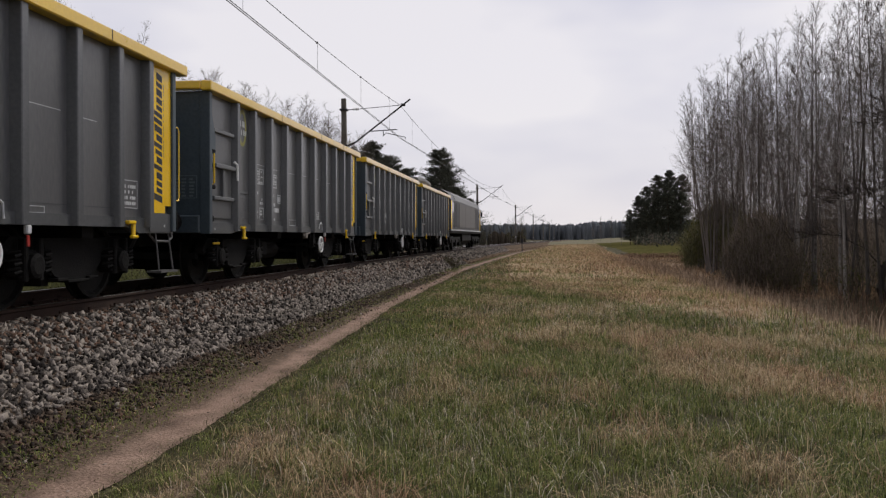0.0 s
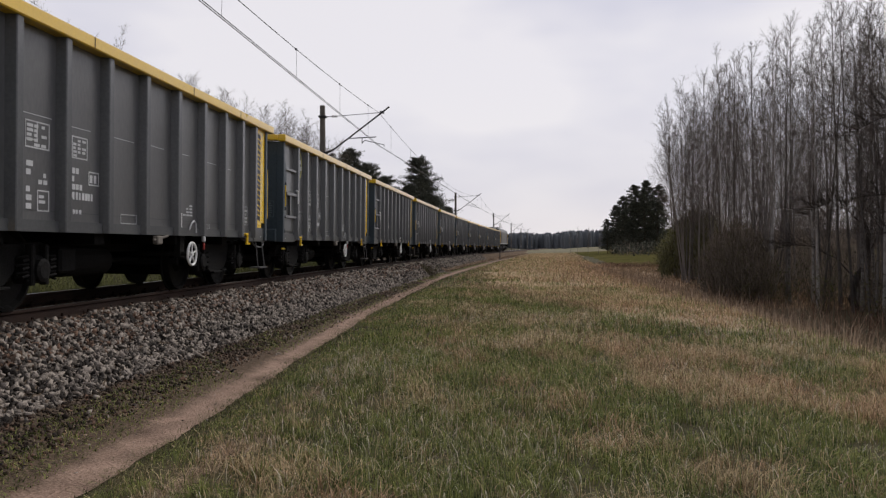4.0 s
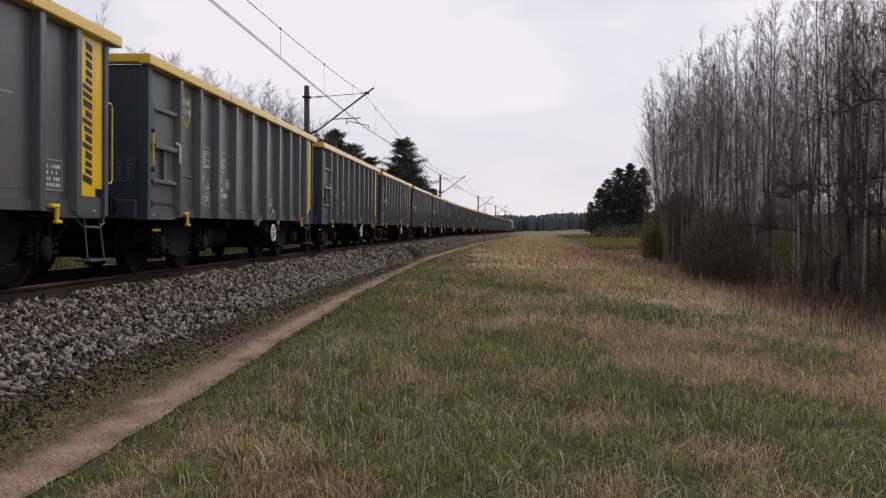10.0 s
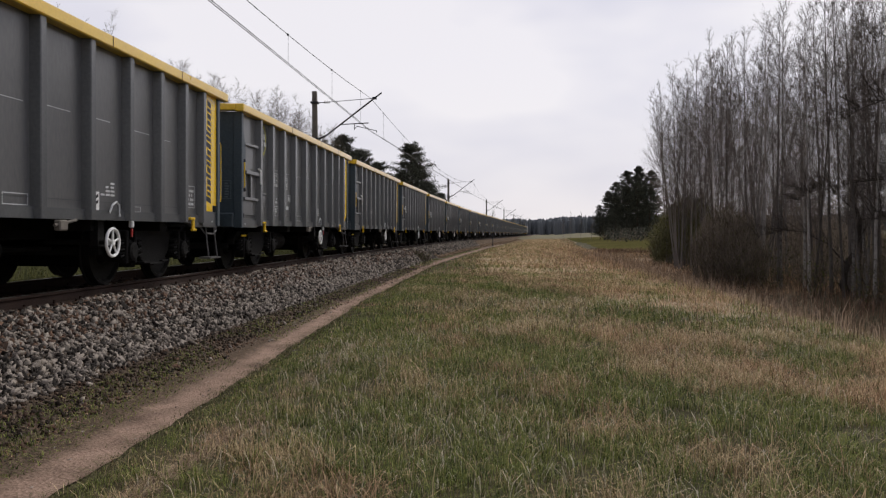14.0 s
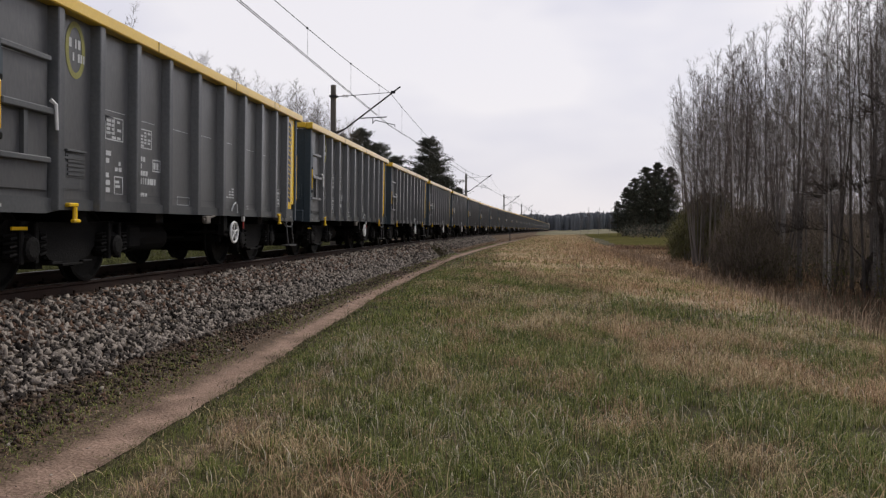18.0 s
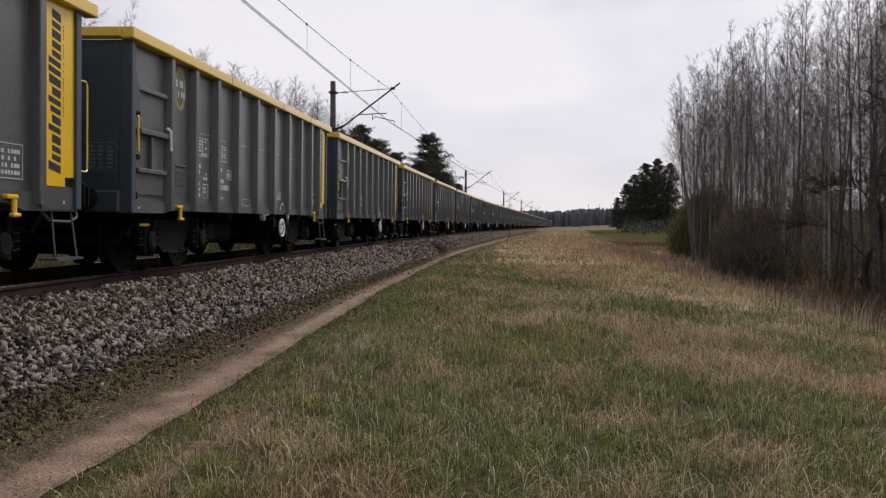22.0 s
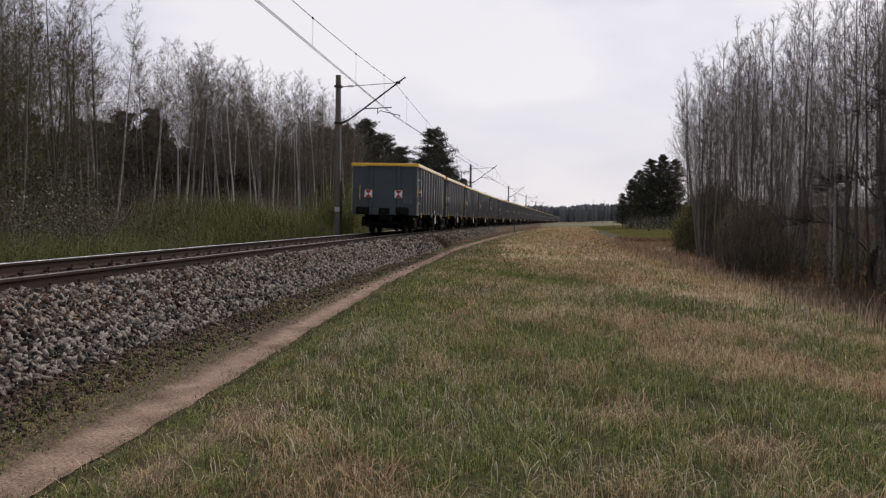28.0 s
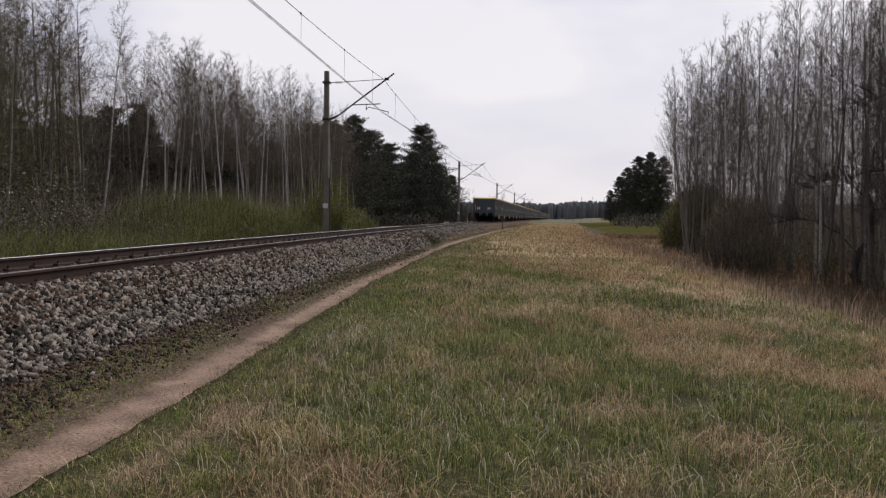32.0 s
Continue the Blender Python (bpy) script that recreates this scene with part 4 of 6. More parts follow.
# tail discs on the last wagon's end wall
for x in (-0.72, 0.62):
    td = part("tail_disc", Shape().box(x - 0.17, x + 0.17, -5.275, -5.26, 1.58, 1.92, 0.004), M_WHITE, wagons[0], "white tail disc with two red triangles")
    tri = Shape()
    for sgn in (-1, 1):
        tri.prism([(x - 0.15, 1.75 + sgn * 0.16), (x + 0.15, 1.75 + sgn * 0.16), (x, 1.75)], -5.279, -5.275, "y")
    part("red_triangles", tri, M_RED, td)
    part("disc_bracket", Shape().box(x - 0.05, x + 0.05, -5.26, -5.17, 1.66, 1.84), M_UNDER, wagons[0])
part("end_grab_rail", Shape().tube([(-1.1, -5.18, 2.1), (-1.1, -5.27, 2.08), (-1.1, -5.27, 1.50), (-1.1, -5.18, 1.48)], 0.016, 6), M_YELLOW, wagons[0], "yellow vertical grab rail")


# ---- locomotive ----
def build_loco():
    """Six-axle diesel; its middle is the origin."""
    l = thing("diesel_locomotive", "dark six-axle diesel locomotive with grey side panels", "locomotive")
    part("frame", Shape().box(-1.32, 1.32, -10.0, 10.0, 1.05, 1.32, 0.03), M_UNDER, l)
    part("solebar", Shape().box(1.32, 1.35, -9.6, 9.6, 1.22, 1.30).box(-1.35, -1.32, -9.6, 9.6, 1.22, 1.30), M_MARK, l, "pale grey solebar stripe")
    hood = [(-1.30, 1.32), (1.30, 1.32), (1.30, 3.0), (1.12, 3.40), (0.62, 3.68), (-0.62, 3.68), (-1.12, 3.40), (-1.30, 3.0)]
    part("engine_hood", Shape().prism(hood, -7.4, 7.4, "y"), M_LOCOGREEN, l)
    roof = [(1.31, 3.02), (1.13, 3.415), (0.63, 3.695), (-0.63, 3.695), (-1.13, 3.415), (-1.31, 3.02), (-1.30, 3.0), (-1.12, 3.39), (-0.62, 3.67), (0.62, 3.67), (1.12, 3.39), (1.30, 3.0)]
    part("hood_roof", Shape().prism(roof, -7.2, 7.2, "y"), M_LOCOROOF, l, "grey weathered roof")
    for sy in (-1, 1):
        cab = Shape()
        for y0, y1, k in ((7.42, 9.5, 1.0), (9.5, 10.1, 0.93)):
            cab.prism([(p[0] * k, 1.32 + (p[1] - 1.32) * (k if k == 1 else 0.86)) for p in hood], *sorted((sy * y0, sy * y1)), "y")
        part("cab", cab, M_LOCOGREEN, l, "dark cab end")
        part("corner_band", Shape().box(-1.27, 1.27, *sorted((sy * 10.1, sy * 10.108)), 1.4, 2.1, 0.002).box(1.303, 1.316, *sorted((sy * 8.95, sy * 9.5)), 1.10, 3.0).box(-1.316, -1.303, *sorted((sy * 8.95, sy * 9.5)), 1.10, 3.0).box(-1.20, 1.20, *sorted((sy * 10.1, sy * 10.106)), 2.68, 3.0, 0.002), M_YELLOW, l, "yellow cab corner band")
        for sx in (-1, 1):
            part("cab_window", Shape().box(*sorted((sx * 1.30, sx * 1.312)), *sorted((sy * 8.1, sy * 8.9)), 2.3, 2.9, 0.004), M_GLASS, l)
            part("cab_door", Shape().box(*sorted((sx * 1.30, sx * 1.31)), *sorted((sy * 7.5, sy * 8.0)), 1.4, 2.95, 0.004), M_BLACK, l)
            part("windscreen", Shape().box(*sorted((sx * 0.12, sx * 1.02)), *sorted((sy * 10.1, sy * 10.112)), 2.15, 2.65, 0.004), M_GLASS, l)
            part("head_lamp", Shape().lathe([(sy * 10.1, 0.12), (sy * 10.14, 0.10)], (sx * 0.85, 0, 1.62), "y", 12), M_WHITE, l)
            part("buffer", Shape().lathe([(sy * 10.1, 0.14), (sy * 10.4, 0.11), (sy * 10.42, 0.24), (sy * 10.46, 0.24)], (sx * 0.875, 0, 1.03), "y", 14), M_UNDER, l)
        part("headstock", Shape().box(-1.3, 1.3, *sorted((sy * 9.9, sy * 10.12)), 0.75, 1.32, 0.03), M_UNDER, l)
    for sx in (-1, 1):
        for y0, y1 in ((-7.1, -5.3), (-5.2, -1.72), (-1.7, 1.7), (1.72, 5.2), (5.3, 7.1)):
            dk = y0 in (-7.1, 5.3)
            part("side_panel", Shape().box(*sorted((sx * 1.30, sx * 1.318)), y0, y1, 1.45, 2.95, 0.006), M_BLACK if dk else M_LOCOPANEL, l, "black radiator grille" if dk else "weathered grey body panel")
    part("exhaust", Shape().box(-0.4, 0.4, 0.8, 2.4, 3.68, 3.86, 0.04), M_UNDER, l)
    part("radiator_fan", Shape().lathe([(3.68, 0.75), (3.78, 0.72)], (0, -5.2, 0), "z", 20), M_UNDER, l)
    part("fuel_tank", Shape().prism([(-1.2, 1.05), (1.2, 1.05), (1.25, 0.6), (0.9, 0.3), (-0.9, 0.3), (-1.25, 0.6)], -2.9, 2.9, "y"), M_UNDER, l, "dark fuel tank")
    for y in (-6.6, 6.6):
        b = part("loco_bogie", Shape().box(-1.22, -1.08, -2.6, 2.6, 0.5, 0.85, 0.03).box(1.08, 1.22, -2.6, 2.6, 0.5, 0.85, 0.03).box(-1.1, 1.1, -0.3, 0.3, 0.5, 0.8).box(1.12, 1.28, -2.2, -1.7, 0.3, 0.7, 0.03).box(1.12, 1.28, -0.25, 0.25, 0.3, 0.7, 0.03).box(1.12, 1.28, 1.7, 2.2, 0.3, 0.7, 0.03), M_UNDER, l, "dark bogie frame")
        b.location = (0, y, 0)
        for yy in (-1.95, 0, 1.95):
            ws = part("wheelset", WHEELSET, M_WHEEL, b)
            ws.location = (0, yy, 0.46)
    for sx in (-1, 1):
        part("mirror", Shape().box(*sorted((sx * 1.36, sx * 1.5)), 9.2, 9.26, 2.4, 2.8, 0.01), M_UNDER, l)
    return l


loco = build_loco()
part("tarpaulin_roll", Shape().tube([(1.12, -5.1, 3.26), (1.16, -3.4, 3.30), (1.12, -1.4, 3.27), (1.08, -0.8, 3.20)], [0.15, 0.20, 0.19, 0.13], 10), M_LOCOPANEL, wagons[-1], "grey rolled tarpaulin lying on the rim")


# ---- overhead line ----
MAST_S = [-24.0, 39.0, 102.3, 164.5, 228.0, 291.0, 354.0, 417.0]


def build_mast():
    """Concrete mast with cantilever; origin on the ground, arm towards +x. Heights above the meadow level."""
    m = thing("overhead_line_mast", "grey concrete railway mast with a steel cantilever arm", "mast", "masts of the overhead line")
    sh = Shape()
    a, b = 0.155, 0.11
    rings = [(-0.9, a), (8.28, b)]
    v = [(x * r, y * r, z) for z, r in rings for x, y in ((-1, -0.7), (-0.7, -1), (0.7, -1), (1, -0.7), (1, 0.7), (0.7, 1), (-0.7, 1), (-1, 0.7))]
    sh.add(v, [tuple(range(8))[::-1], tuple(range(8, 16))] + [(k, (k + 1) % 8, 8 + (k + 1) % 8, 8 + k) for k in range(8)])
    part("mast_post", sh, M_CONCRETE, m)
    part("earth_rod", Shape().tube([(0.17, -0.05, -0.6), (0.165, -0.05, 3.2)], 0.03, 6).box(0.12, 0.2, -0.1, 0.0, 0.6, 0.75), M_GALV, m, "dark steel earthing rod")
    part("number_plate", Shape().box(-0.12, 0.12, -0.175, -0.16, 1.75, 1.98, 0.004), M_MARK, m, "small pale plate")
    for z in (6.0, 7.74):
        part("clamp", Shape().box(-0.17, 0.19, -0.17, 0.17, z - 0.05, z + 0.05, 0.01), M_GALV, m)
    part("strut", Shape().tube([(0.18, 0, 6.02), (0.55, 0, 6.17)], 0.05, 8).tube([(0.55, 0, 6.17), (3.25, 0, 8.16)], 0.038, 8), M_GALV, m, "dark inclined cantilever tube")
    part("top_tie", Shape().tube([(0.16, 0, 7.74), (0.45, 0, 7.75)], 0.02, 6).tube([(0.75, 0, 7.765), (2.95, 0, 7.90)], 0.016, 6), M_GALV, m)
    ins = Shape()
    for k in range(4):
        ins.lathe([(0, 0.03), (0.02, 0.075), (0.05, 0.03)], (0.46 + 0.075 * k, 0, 7.755), "x", 10)
    part("insulator", ins, M_CERAMIC, m, "brown ceramic insulator")
    ins = Shape()
    for k in range(4):
        ins.lathe([(0, 0.04), (0.02, 0.08), (0.05, 0.04)], (0.22 + 0.075 * k, 0, 6.04 + 0.03 * k), "x", 10)
    part("insulator", ins, M_CERAMIC, m, "brown ceramic insulator")
    part("registration_tube", Shape().tube([(1.25, 0, 6.68), (2.60, 0, 6.73)], 0.026, 6).tube([(1.92, 0, 6.70), (1.92, 0, 6.42)], 0.02, 6), M_GALV, m)
    part("steady_arm", Shape().tube([(1.92, 0, 6.46), (2.05, 0, 6.58), (2.85, 0, 6.38), (2.98, 0, 6.36), (2.98, 0, 6.26)], 0.02, 6), M_GALV, m)
    part("messenger_clamp", Shape().box(2.80, 3.0, -0.05, 0.05, 7.84, 7.96, 0.01), M_GALV, m)
    return m


first_mast = build_mast()
for i, s in enumerate(MAST_S):
    m = Matrix.Translation(on_track(s, -2.85, 0.10)) @ pose(0, 0, 0, 0, 0, -math.degrees(track_turn(s)))
    if i == 0:
        first_mast.matrix_basis = m
    else:
        copy_thing(first_mast, m)

CONTACT_Z, MESSENGER_Z = 6.42, 8.0


def messenger_height(s):
    for a, b in zip(MAST_S, MAST_S[1:]):
        if a <= s <= b:
            t = (s - a) / (b - a)
            return MESSENGER_Z - 4 * (1.0 if a < 30 else 1.25) * t * (1 - t)
    return MESSENGER_Z


def wire_point(s, z):
    """A point of the line: straight from mast to mast, with a zigzag."""
    ends = [on_track(a, 0.12 * (-1) ** i, 0) for i, a in enumerate(MAST_S)]
    return Vector((*(float(np.interp(s, MAST_S, [e[k] for e in ends])) for k in (0, 1)), z + track_z(s)))


wires = thing("overhead_wires", "dark tarnished catenary and contact wires", "overhead wires", kind="structure")
S_WIRE = [MAST_S[0] + 3.15 * k for k in range(int((MAST_S[-1] - MAST_S[0]) / 3.15) + 1)]
part("messenger_wire", Shape().tube([wire_point(s, messenger_height(s)) for s in S_WIRE], 0.0105, 5), M_WIRE, wires)
for d in (-0.03, 0.03):
    part("contact_wire", Shape().tube([wire_point(s, CONTACT_Z) + Vector((d, 0, 0)) for s in S_WIRE], 0.010, 5), M_WIRE, wires)
s_here = MAST_S[0] + 3.2
while s_here < 300:
    part("dropper", Shape().tube([wire_point(s_here, CONTACT_Z), wire_point(s_here + 0.05, messenger_height(s_here))], 0.0045, 4), M_WIRE, wires)
    part("dropper_clip", Shape().box(*[c for a, h in zip(wire_point(s_here, messenger_height(s_here)), (0.02, 0.05, 0.025)) for c in (a - h, a + h)]), M_GALV, wires)
    s_here += 6.3


# ---- trees ----
def unit(az, el):
    return Vector((math.cos(az) * math.cos(el), math.sin(az) * math.cos(el), math.sin(el)))


def pyramid(sh, p, q, r):
    """A thin three-sided twig from p to its tip q."""
    way = (q - p).normalized()
    side = way.cross(Vector((0.3, 0.2, 0.93))).normalized() * r
    up = side.cross(way)
    sh.add([p + side, p - side * 0.5 + up * 0.87, p - side * 0.5 - up * 0.87, q], [(0, 1, 3), (1, 2, 3), (2, 0, 3)])


def bare_tree(seed, height, girth, first, limbs, reach, steep, subs=7, twigs=6, fine=0.006):
    """Trunk and twig shapes of a leafless tree: limbs, side branches and fine rising twigs."""
    r = random.Random(seed)
    trunk, crown = Shape(), Shape()
    n = 9
    off = Vector((0, 0, 0))
    sway = Vector((r.gauss(0, 0.006), r.gauss(0, 0.006), 0))
    pts, rad = [], []
    for i in range(n + 1):
        t = i / n
        off += (sway + Vector((r.gauss(0, 0.0032), r.gauss(0, 0.0032), 0))) * height * (0.8 - 0.3 * t)
        pts.append(Vector((off.x, off.y, height * t)))
        rad.append(girth * (1 - t) ** 0.95 + 0.006)
    rad[0] *= 1.35
    pts[0].z = -0.3
    trunk.tube(pts, rad, 6, False)

    def spine(t):
        i = min(int(t * n), n - 1)
        return pts[i].lerp(pts[i + 1], t * n - i), rad[i] * (1 - (t * n - i)) + rad[i + 1] * (t * n - i)

    for k in range(limbs):
        t = first + (0.99 - first) * (k + r.random()) / limbs
        base, br = spine(t)
        az = k * 2.4 + r.uniform(-0.5, 0.5)
        q0 = (t - first) / (1 - first)
        el = radians(steep + 14 * q0 + r.uniform(-14, 12))
        ln = height * reach * (0.75 + 0.5 * math.sin(3.0 * min(q0 * 1.3, 1.0)) - 0.45 * q0) * r.uniform(0.55, 1.25)
        lp = [base]
        for j in range(3):
            d = unit(az + r.uniform(-0.10, 0.10), min(1.45, el + 0.12 * j + r.uniform(-0.08, 0.08)))
            lp.append(lp[-1] + d * ln / 3)
        lr = max(0.006, br * 0.17)
        crown.tube(lp, [lr, lr * 0.7, lr * 0.45, 0.004], 3, False)
        for j in range(subs):
            q = 0.12 + 0.86 * (j + r.random()) / subs
            i = min(int(q * 3), 2)
            b = lp[i].lerp(lp[i + 1], q * 3 - i)
            sz = az + r.choice((-1, 1)) * r.uniform(0.2, 1.4)
            se = min(1.45, el + r.uniform(-0.75, 0.40))
            sl = ln * r.uniform(0.25, 0.6)
            tip = b + unit(sz, se) * sl
            pyramid(crown, b, tip, fine * 1.5)
            for g in range(twigs):
                c = b.lerp(tip, 0.15 + 0.85 * (g + r.random()) / twigs)
                d = unit(sz + r.uniform(-2.0, 2.0), r.uniform(-0.15, 1.4)) * sl * r.uniform(0.3, 0.85)
                e = d.cross(Vector((r.gauss(0, 1), r.gauss(0, 1), r.gauss(0, 1)))).normalized() * fine * r.uniform(0.6, 1.3)
                crown.add([c - e, c + e, c + d], [(0, 1, 2)])
    return trunk, crown


def tree_proto(kind, label, shapes, bark, twig, twig_label=""):
    t = thing(kind, label, "tree")
    part("trunk", shapes[0].mesh("trunk", bark), bark, t)
    part("crown", shapes[1].mesh("crown", twig), twig, t, twig_label)
    return t


def pine(seed, height, girth, bare, width, clumps, per, tuft=1.0):
    r = random.Random(seed)
    trunk, crown = Shape(), Shape()
    lean = Vector((r.uniform(-0.03, 0.03), r.uniform(-0.03, 0.03), 1))
    pts = [lean * (height * i / 6) for i in range(7)]
    pts[0] = Vector((0, 0, -0.3))
    trunk.tube(pts, [girth * (1 - 0.9 * i / 6) for i in range(7)], 7, False)
    for k in range(clumps):
        t = bare + (1.0 - bare) * ((k + r.random()) / clumps) ** 0.9
        az = k * 2.4 + r.uniform(-0.6, 0.6)
        tt = (t - bare) / (1 - bare)
        full = (1 - tt) ** 0.48 * (0.86 + 0.14 * math.sin(5 * tt)) + 0.05
        reach = width * full * r.uniform(0.45, 1.15)
        base = lean * (height * t)
        tip = base + unit(az, r.uniform(-0.1, 0.5)) * reach
        crown.tube([base, tip], [0.05, 0.015], 3, False)
        size = width * r.uniform(0.12, 0.26) * (1.0 - 0.6 * tt)
        for j in range(per):
            c = base.lerp(tip, r.uniform(0.45, 1.05)) + Vector([max(-1.5, min(1.5, r.gauss(0, 1))) * q for q in (1, 1, 0.6)]) * size * 0.42
            d = unit(r.uniform(0, 6.28), r.uniform(-0.2, 1.2))
            e = d.cross(Vector((r.gauss(0, 1), r.gauss(0, 1), r.gauss(0, 1)))).normalized()
            ln = r.uniform(0.45, 0.95) * tuft
            crown.add([c - e * 0.10 * tuft, c + e * 0.10 * tuft, c + d * ln], [(0, 1, 2)])
    return trunk, crown


def shrub(seed, height, spread, stems, leaves, leaf):
    r = random.Random(seed)
    wood, green = Shape(), Shape()
    for k in range(stems):
        az = r.uniform(0, 6.28)
        base = Vector((r.gauss(0, 0.25) * spread, r.gauss(0, 0.25) * spread, -0.15))
        h = height * r.uniform(0.5, 1.05)
        p = [base]
        for j in range(3):
            p.append(p[-1] + unit(az + r.uniform(-0.6, 0.6), radians(r.uniform(50, 85))) * h / 3)
        wood.tube(p, [0.016, 0.012, 0.008, 0.003], 3, False)
        for j in range(leaves):
            q = r.uniform(0.15, 1.0) * 2.999
            i = int(q)
            c = p[i].lerp(p[i + 1], q - i) + Vector((r.gauss(0, 1), r.gauss(0, 1), r.gauss(0, 1))) * spread * 0.14
            if j % 2 == 0:
                pyramid(wood, p[i].lerp(p[i + 1], q - i), c, 0.005)
            d = unit(r.uniform(0, 6.28), r.uniform(-0.5, 1.2))
            e = d.cross(Vector((r.gauss(0, 1), r.gauss(0, 1), r.gauss(0, 1)))).normalized()
            ln = leaf * r.uniform(0.6, 1.5)
            green.add([c, c + d * ln * 0.5 + e * ln * 0.3, c + d * ln, c + d * ln * 0.5 - e * ln * 0.3], [(0, 1, 2, 3)])
    return wood, green


def plant_copies(protos, spots, group, sink=0.0, lean=0.0):
    """Copies of the prototypes at (x, y, size, turn); each prototype itself takes the first of its spots."""
    used = set()
    for i, (x, y, size, turn) in enumerate(spots):
        p = protos[i % len(protos)]
        m = Matrix.Translation((x, y, ground_at(x, y) - sink)) @ pose(0, 0, 0, lean * math.sin(7.1 * i + x), lean * math.sin(4.3 * i + y), turn)
        if p.name not in used:
            used.add(p.name)
            ob = p
            ob.matrix_basis = m
        else:
            ob = copy_thing(p, m)
        ob.scale = (size, size, size)
        tagged(ob, group=group)


def scatter(seed, count, x0, x1, y0, y1, lo, hi, gap=0.6, keep=None):
    r = random.Random(seed)
    out = []
    for _ in range(count * 12):
        if len(out) >= count:
            break
        x, y = r.uniform(x0, x1), r.uniform(y0, y1)
        if keep and not keep(x, y):
            continue
        if all((x - a[0]) ** 2 + (y - a[1]) ** 2 > gap * gap for a in out):
            out.append((x, y, r.uniform(lo, hi), r.uniform(0, 360)))
    return out


# wood on the meadow's side: slim bare trees behind the ditch
slim = [tree_proto("bare_tree", "slim leafless grey tree with fine upright twigs", bare_tree(10 + k, 12.5, 0.052 + 0.012 * (k % 3), 0.20, 44, 0.155, 50, 7, 10, 0.0043), M_BARK, M_TWIG) for k in range(6)]
def wood_front(y):
    return np.interp(y, [22, 30, 38, 46, 56, 66, 80], [14.6, 13.0, 11.8, 11.4, 11.0, 12.6, 16.0])


right_spots = [(11.6, 52.0, 0.94, 20), (12.4, 54.0, 0.96, 80), (12.0, 57.0, 0.90, 310), (13.1, 55.0, 0.98, 120), (11.9, 50.0, 0.88, 200), (12.6, 148, 0.36, 10), (14.2, 152, 0.42, 70), (15.8, 149, 0.40, 150), (17.4, 147, 0.40, 220)]
right_spots += scatter(21, 46, 10.8, 26, 25, 60, 0.84, 1.02, 1.0, lambda x, y: 0 < x - wood_front(y) < 6)
right_spots += scatter(24, 22, 13.4, 20, 25, 37, 0.86, 1.04, 1.0)
right_spots += scatter(22, 32, 10.8, 40, 24, 84, 0.80, 1.03, 1.5, lambda x, y: 4 < x - wood_front(y) < 16)
plant_copies(slim, right_spots, "trees of the wood by the meadow", lean=2.5)
white = [tree_proto("birch", "leafless birch with a pale white trunk", bare_tree(40 + k, 12.5, 0.066, 0.28, 38, 0.155, 48, 7, 8, 0.0042), M_BIRCH, M_TWIG) for k in range(4)]
plant_copies(white, [(14.4, 33.5, 0.98, 0), (12.3, 38.5, 0.95, 90), (13.2, 41.0, 1.0, 30), (12.0, 44.5, 0.95, 120), (13.0, 47.5, 1.0, 200), (15.6, 35.5, 1.0, 310), (12.6, 50.0, 1.0, 75), (13.8, 37.0, 0.95, 160), (16.5, 33.0, 0.95, 225), (13.9, 30.6, 0.97, 45), (12.9, 34.4, 0.93, 135), (12.4, 36.4, 0.98, 265), (11.9, 41.8, 0.95, 10), (12.2, 47.0, 0.92, 190), (14.9, 29.4, 0.96, 100)], "birches by the meadow", lean=2.5)

# low saplings and brown young trees that fill the wood below the crowns
young = [tree_proto("young_tree", "slender brown young tree in the understorey", bare_tree(50 + k, 7.0, 0.030, 0.10, 30, 0.24, 46, 6, 8, 0.0055), M_BARK, M_GROVETWIG) for k in range(4)]
plant_copies(young, scatter(23, 34, 10.8, 34, 24, 80, 0.55, 1.0, 1.1, lambda x, y: 2.2 < x - wood_front(y) < 14), "young trees of the wood by the meadow")


def fan_tree(seed, height, stems):
    """Several slim stems rising and spreading from one foot, each with fine ascending twigs."""
    r = random.Random(seed)
    trunk, crown = Shape(), Shape()
    for k in range(stems):
        t, c = bare_tree(seed * 31 + k, height * r.uniform(0.8, 1.0), 0.045, 0.30, 26, 0.15, 52, 6, 7, 0.0045)
        tilt = pose(0.15 * math.cos(k * 2.4), 0.15 * math.sin(k * 2.4), 0, r.uniform(-7, 7), r.uniform(-9, 9), 0)
        for src, dst in ((t, trunk), (c, crown)):
            dst.add([tilt @ Vector(p) for p in src.v], src.f)
    return trunk, crown


fans = [tree_proto("alder", "broad leafless alder with many stems from one foot", fan_tree(7 + k, 12.0, 5), M_BARK, M_TWIG) for k in range(2)]
plant_copies(fans, [(11.3, 51.0, 0.98, 0), (13.2, 41.0, 1.0, 80)], "alders at the wood's edge")


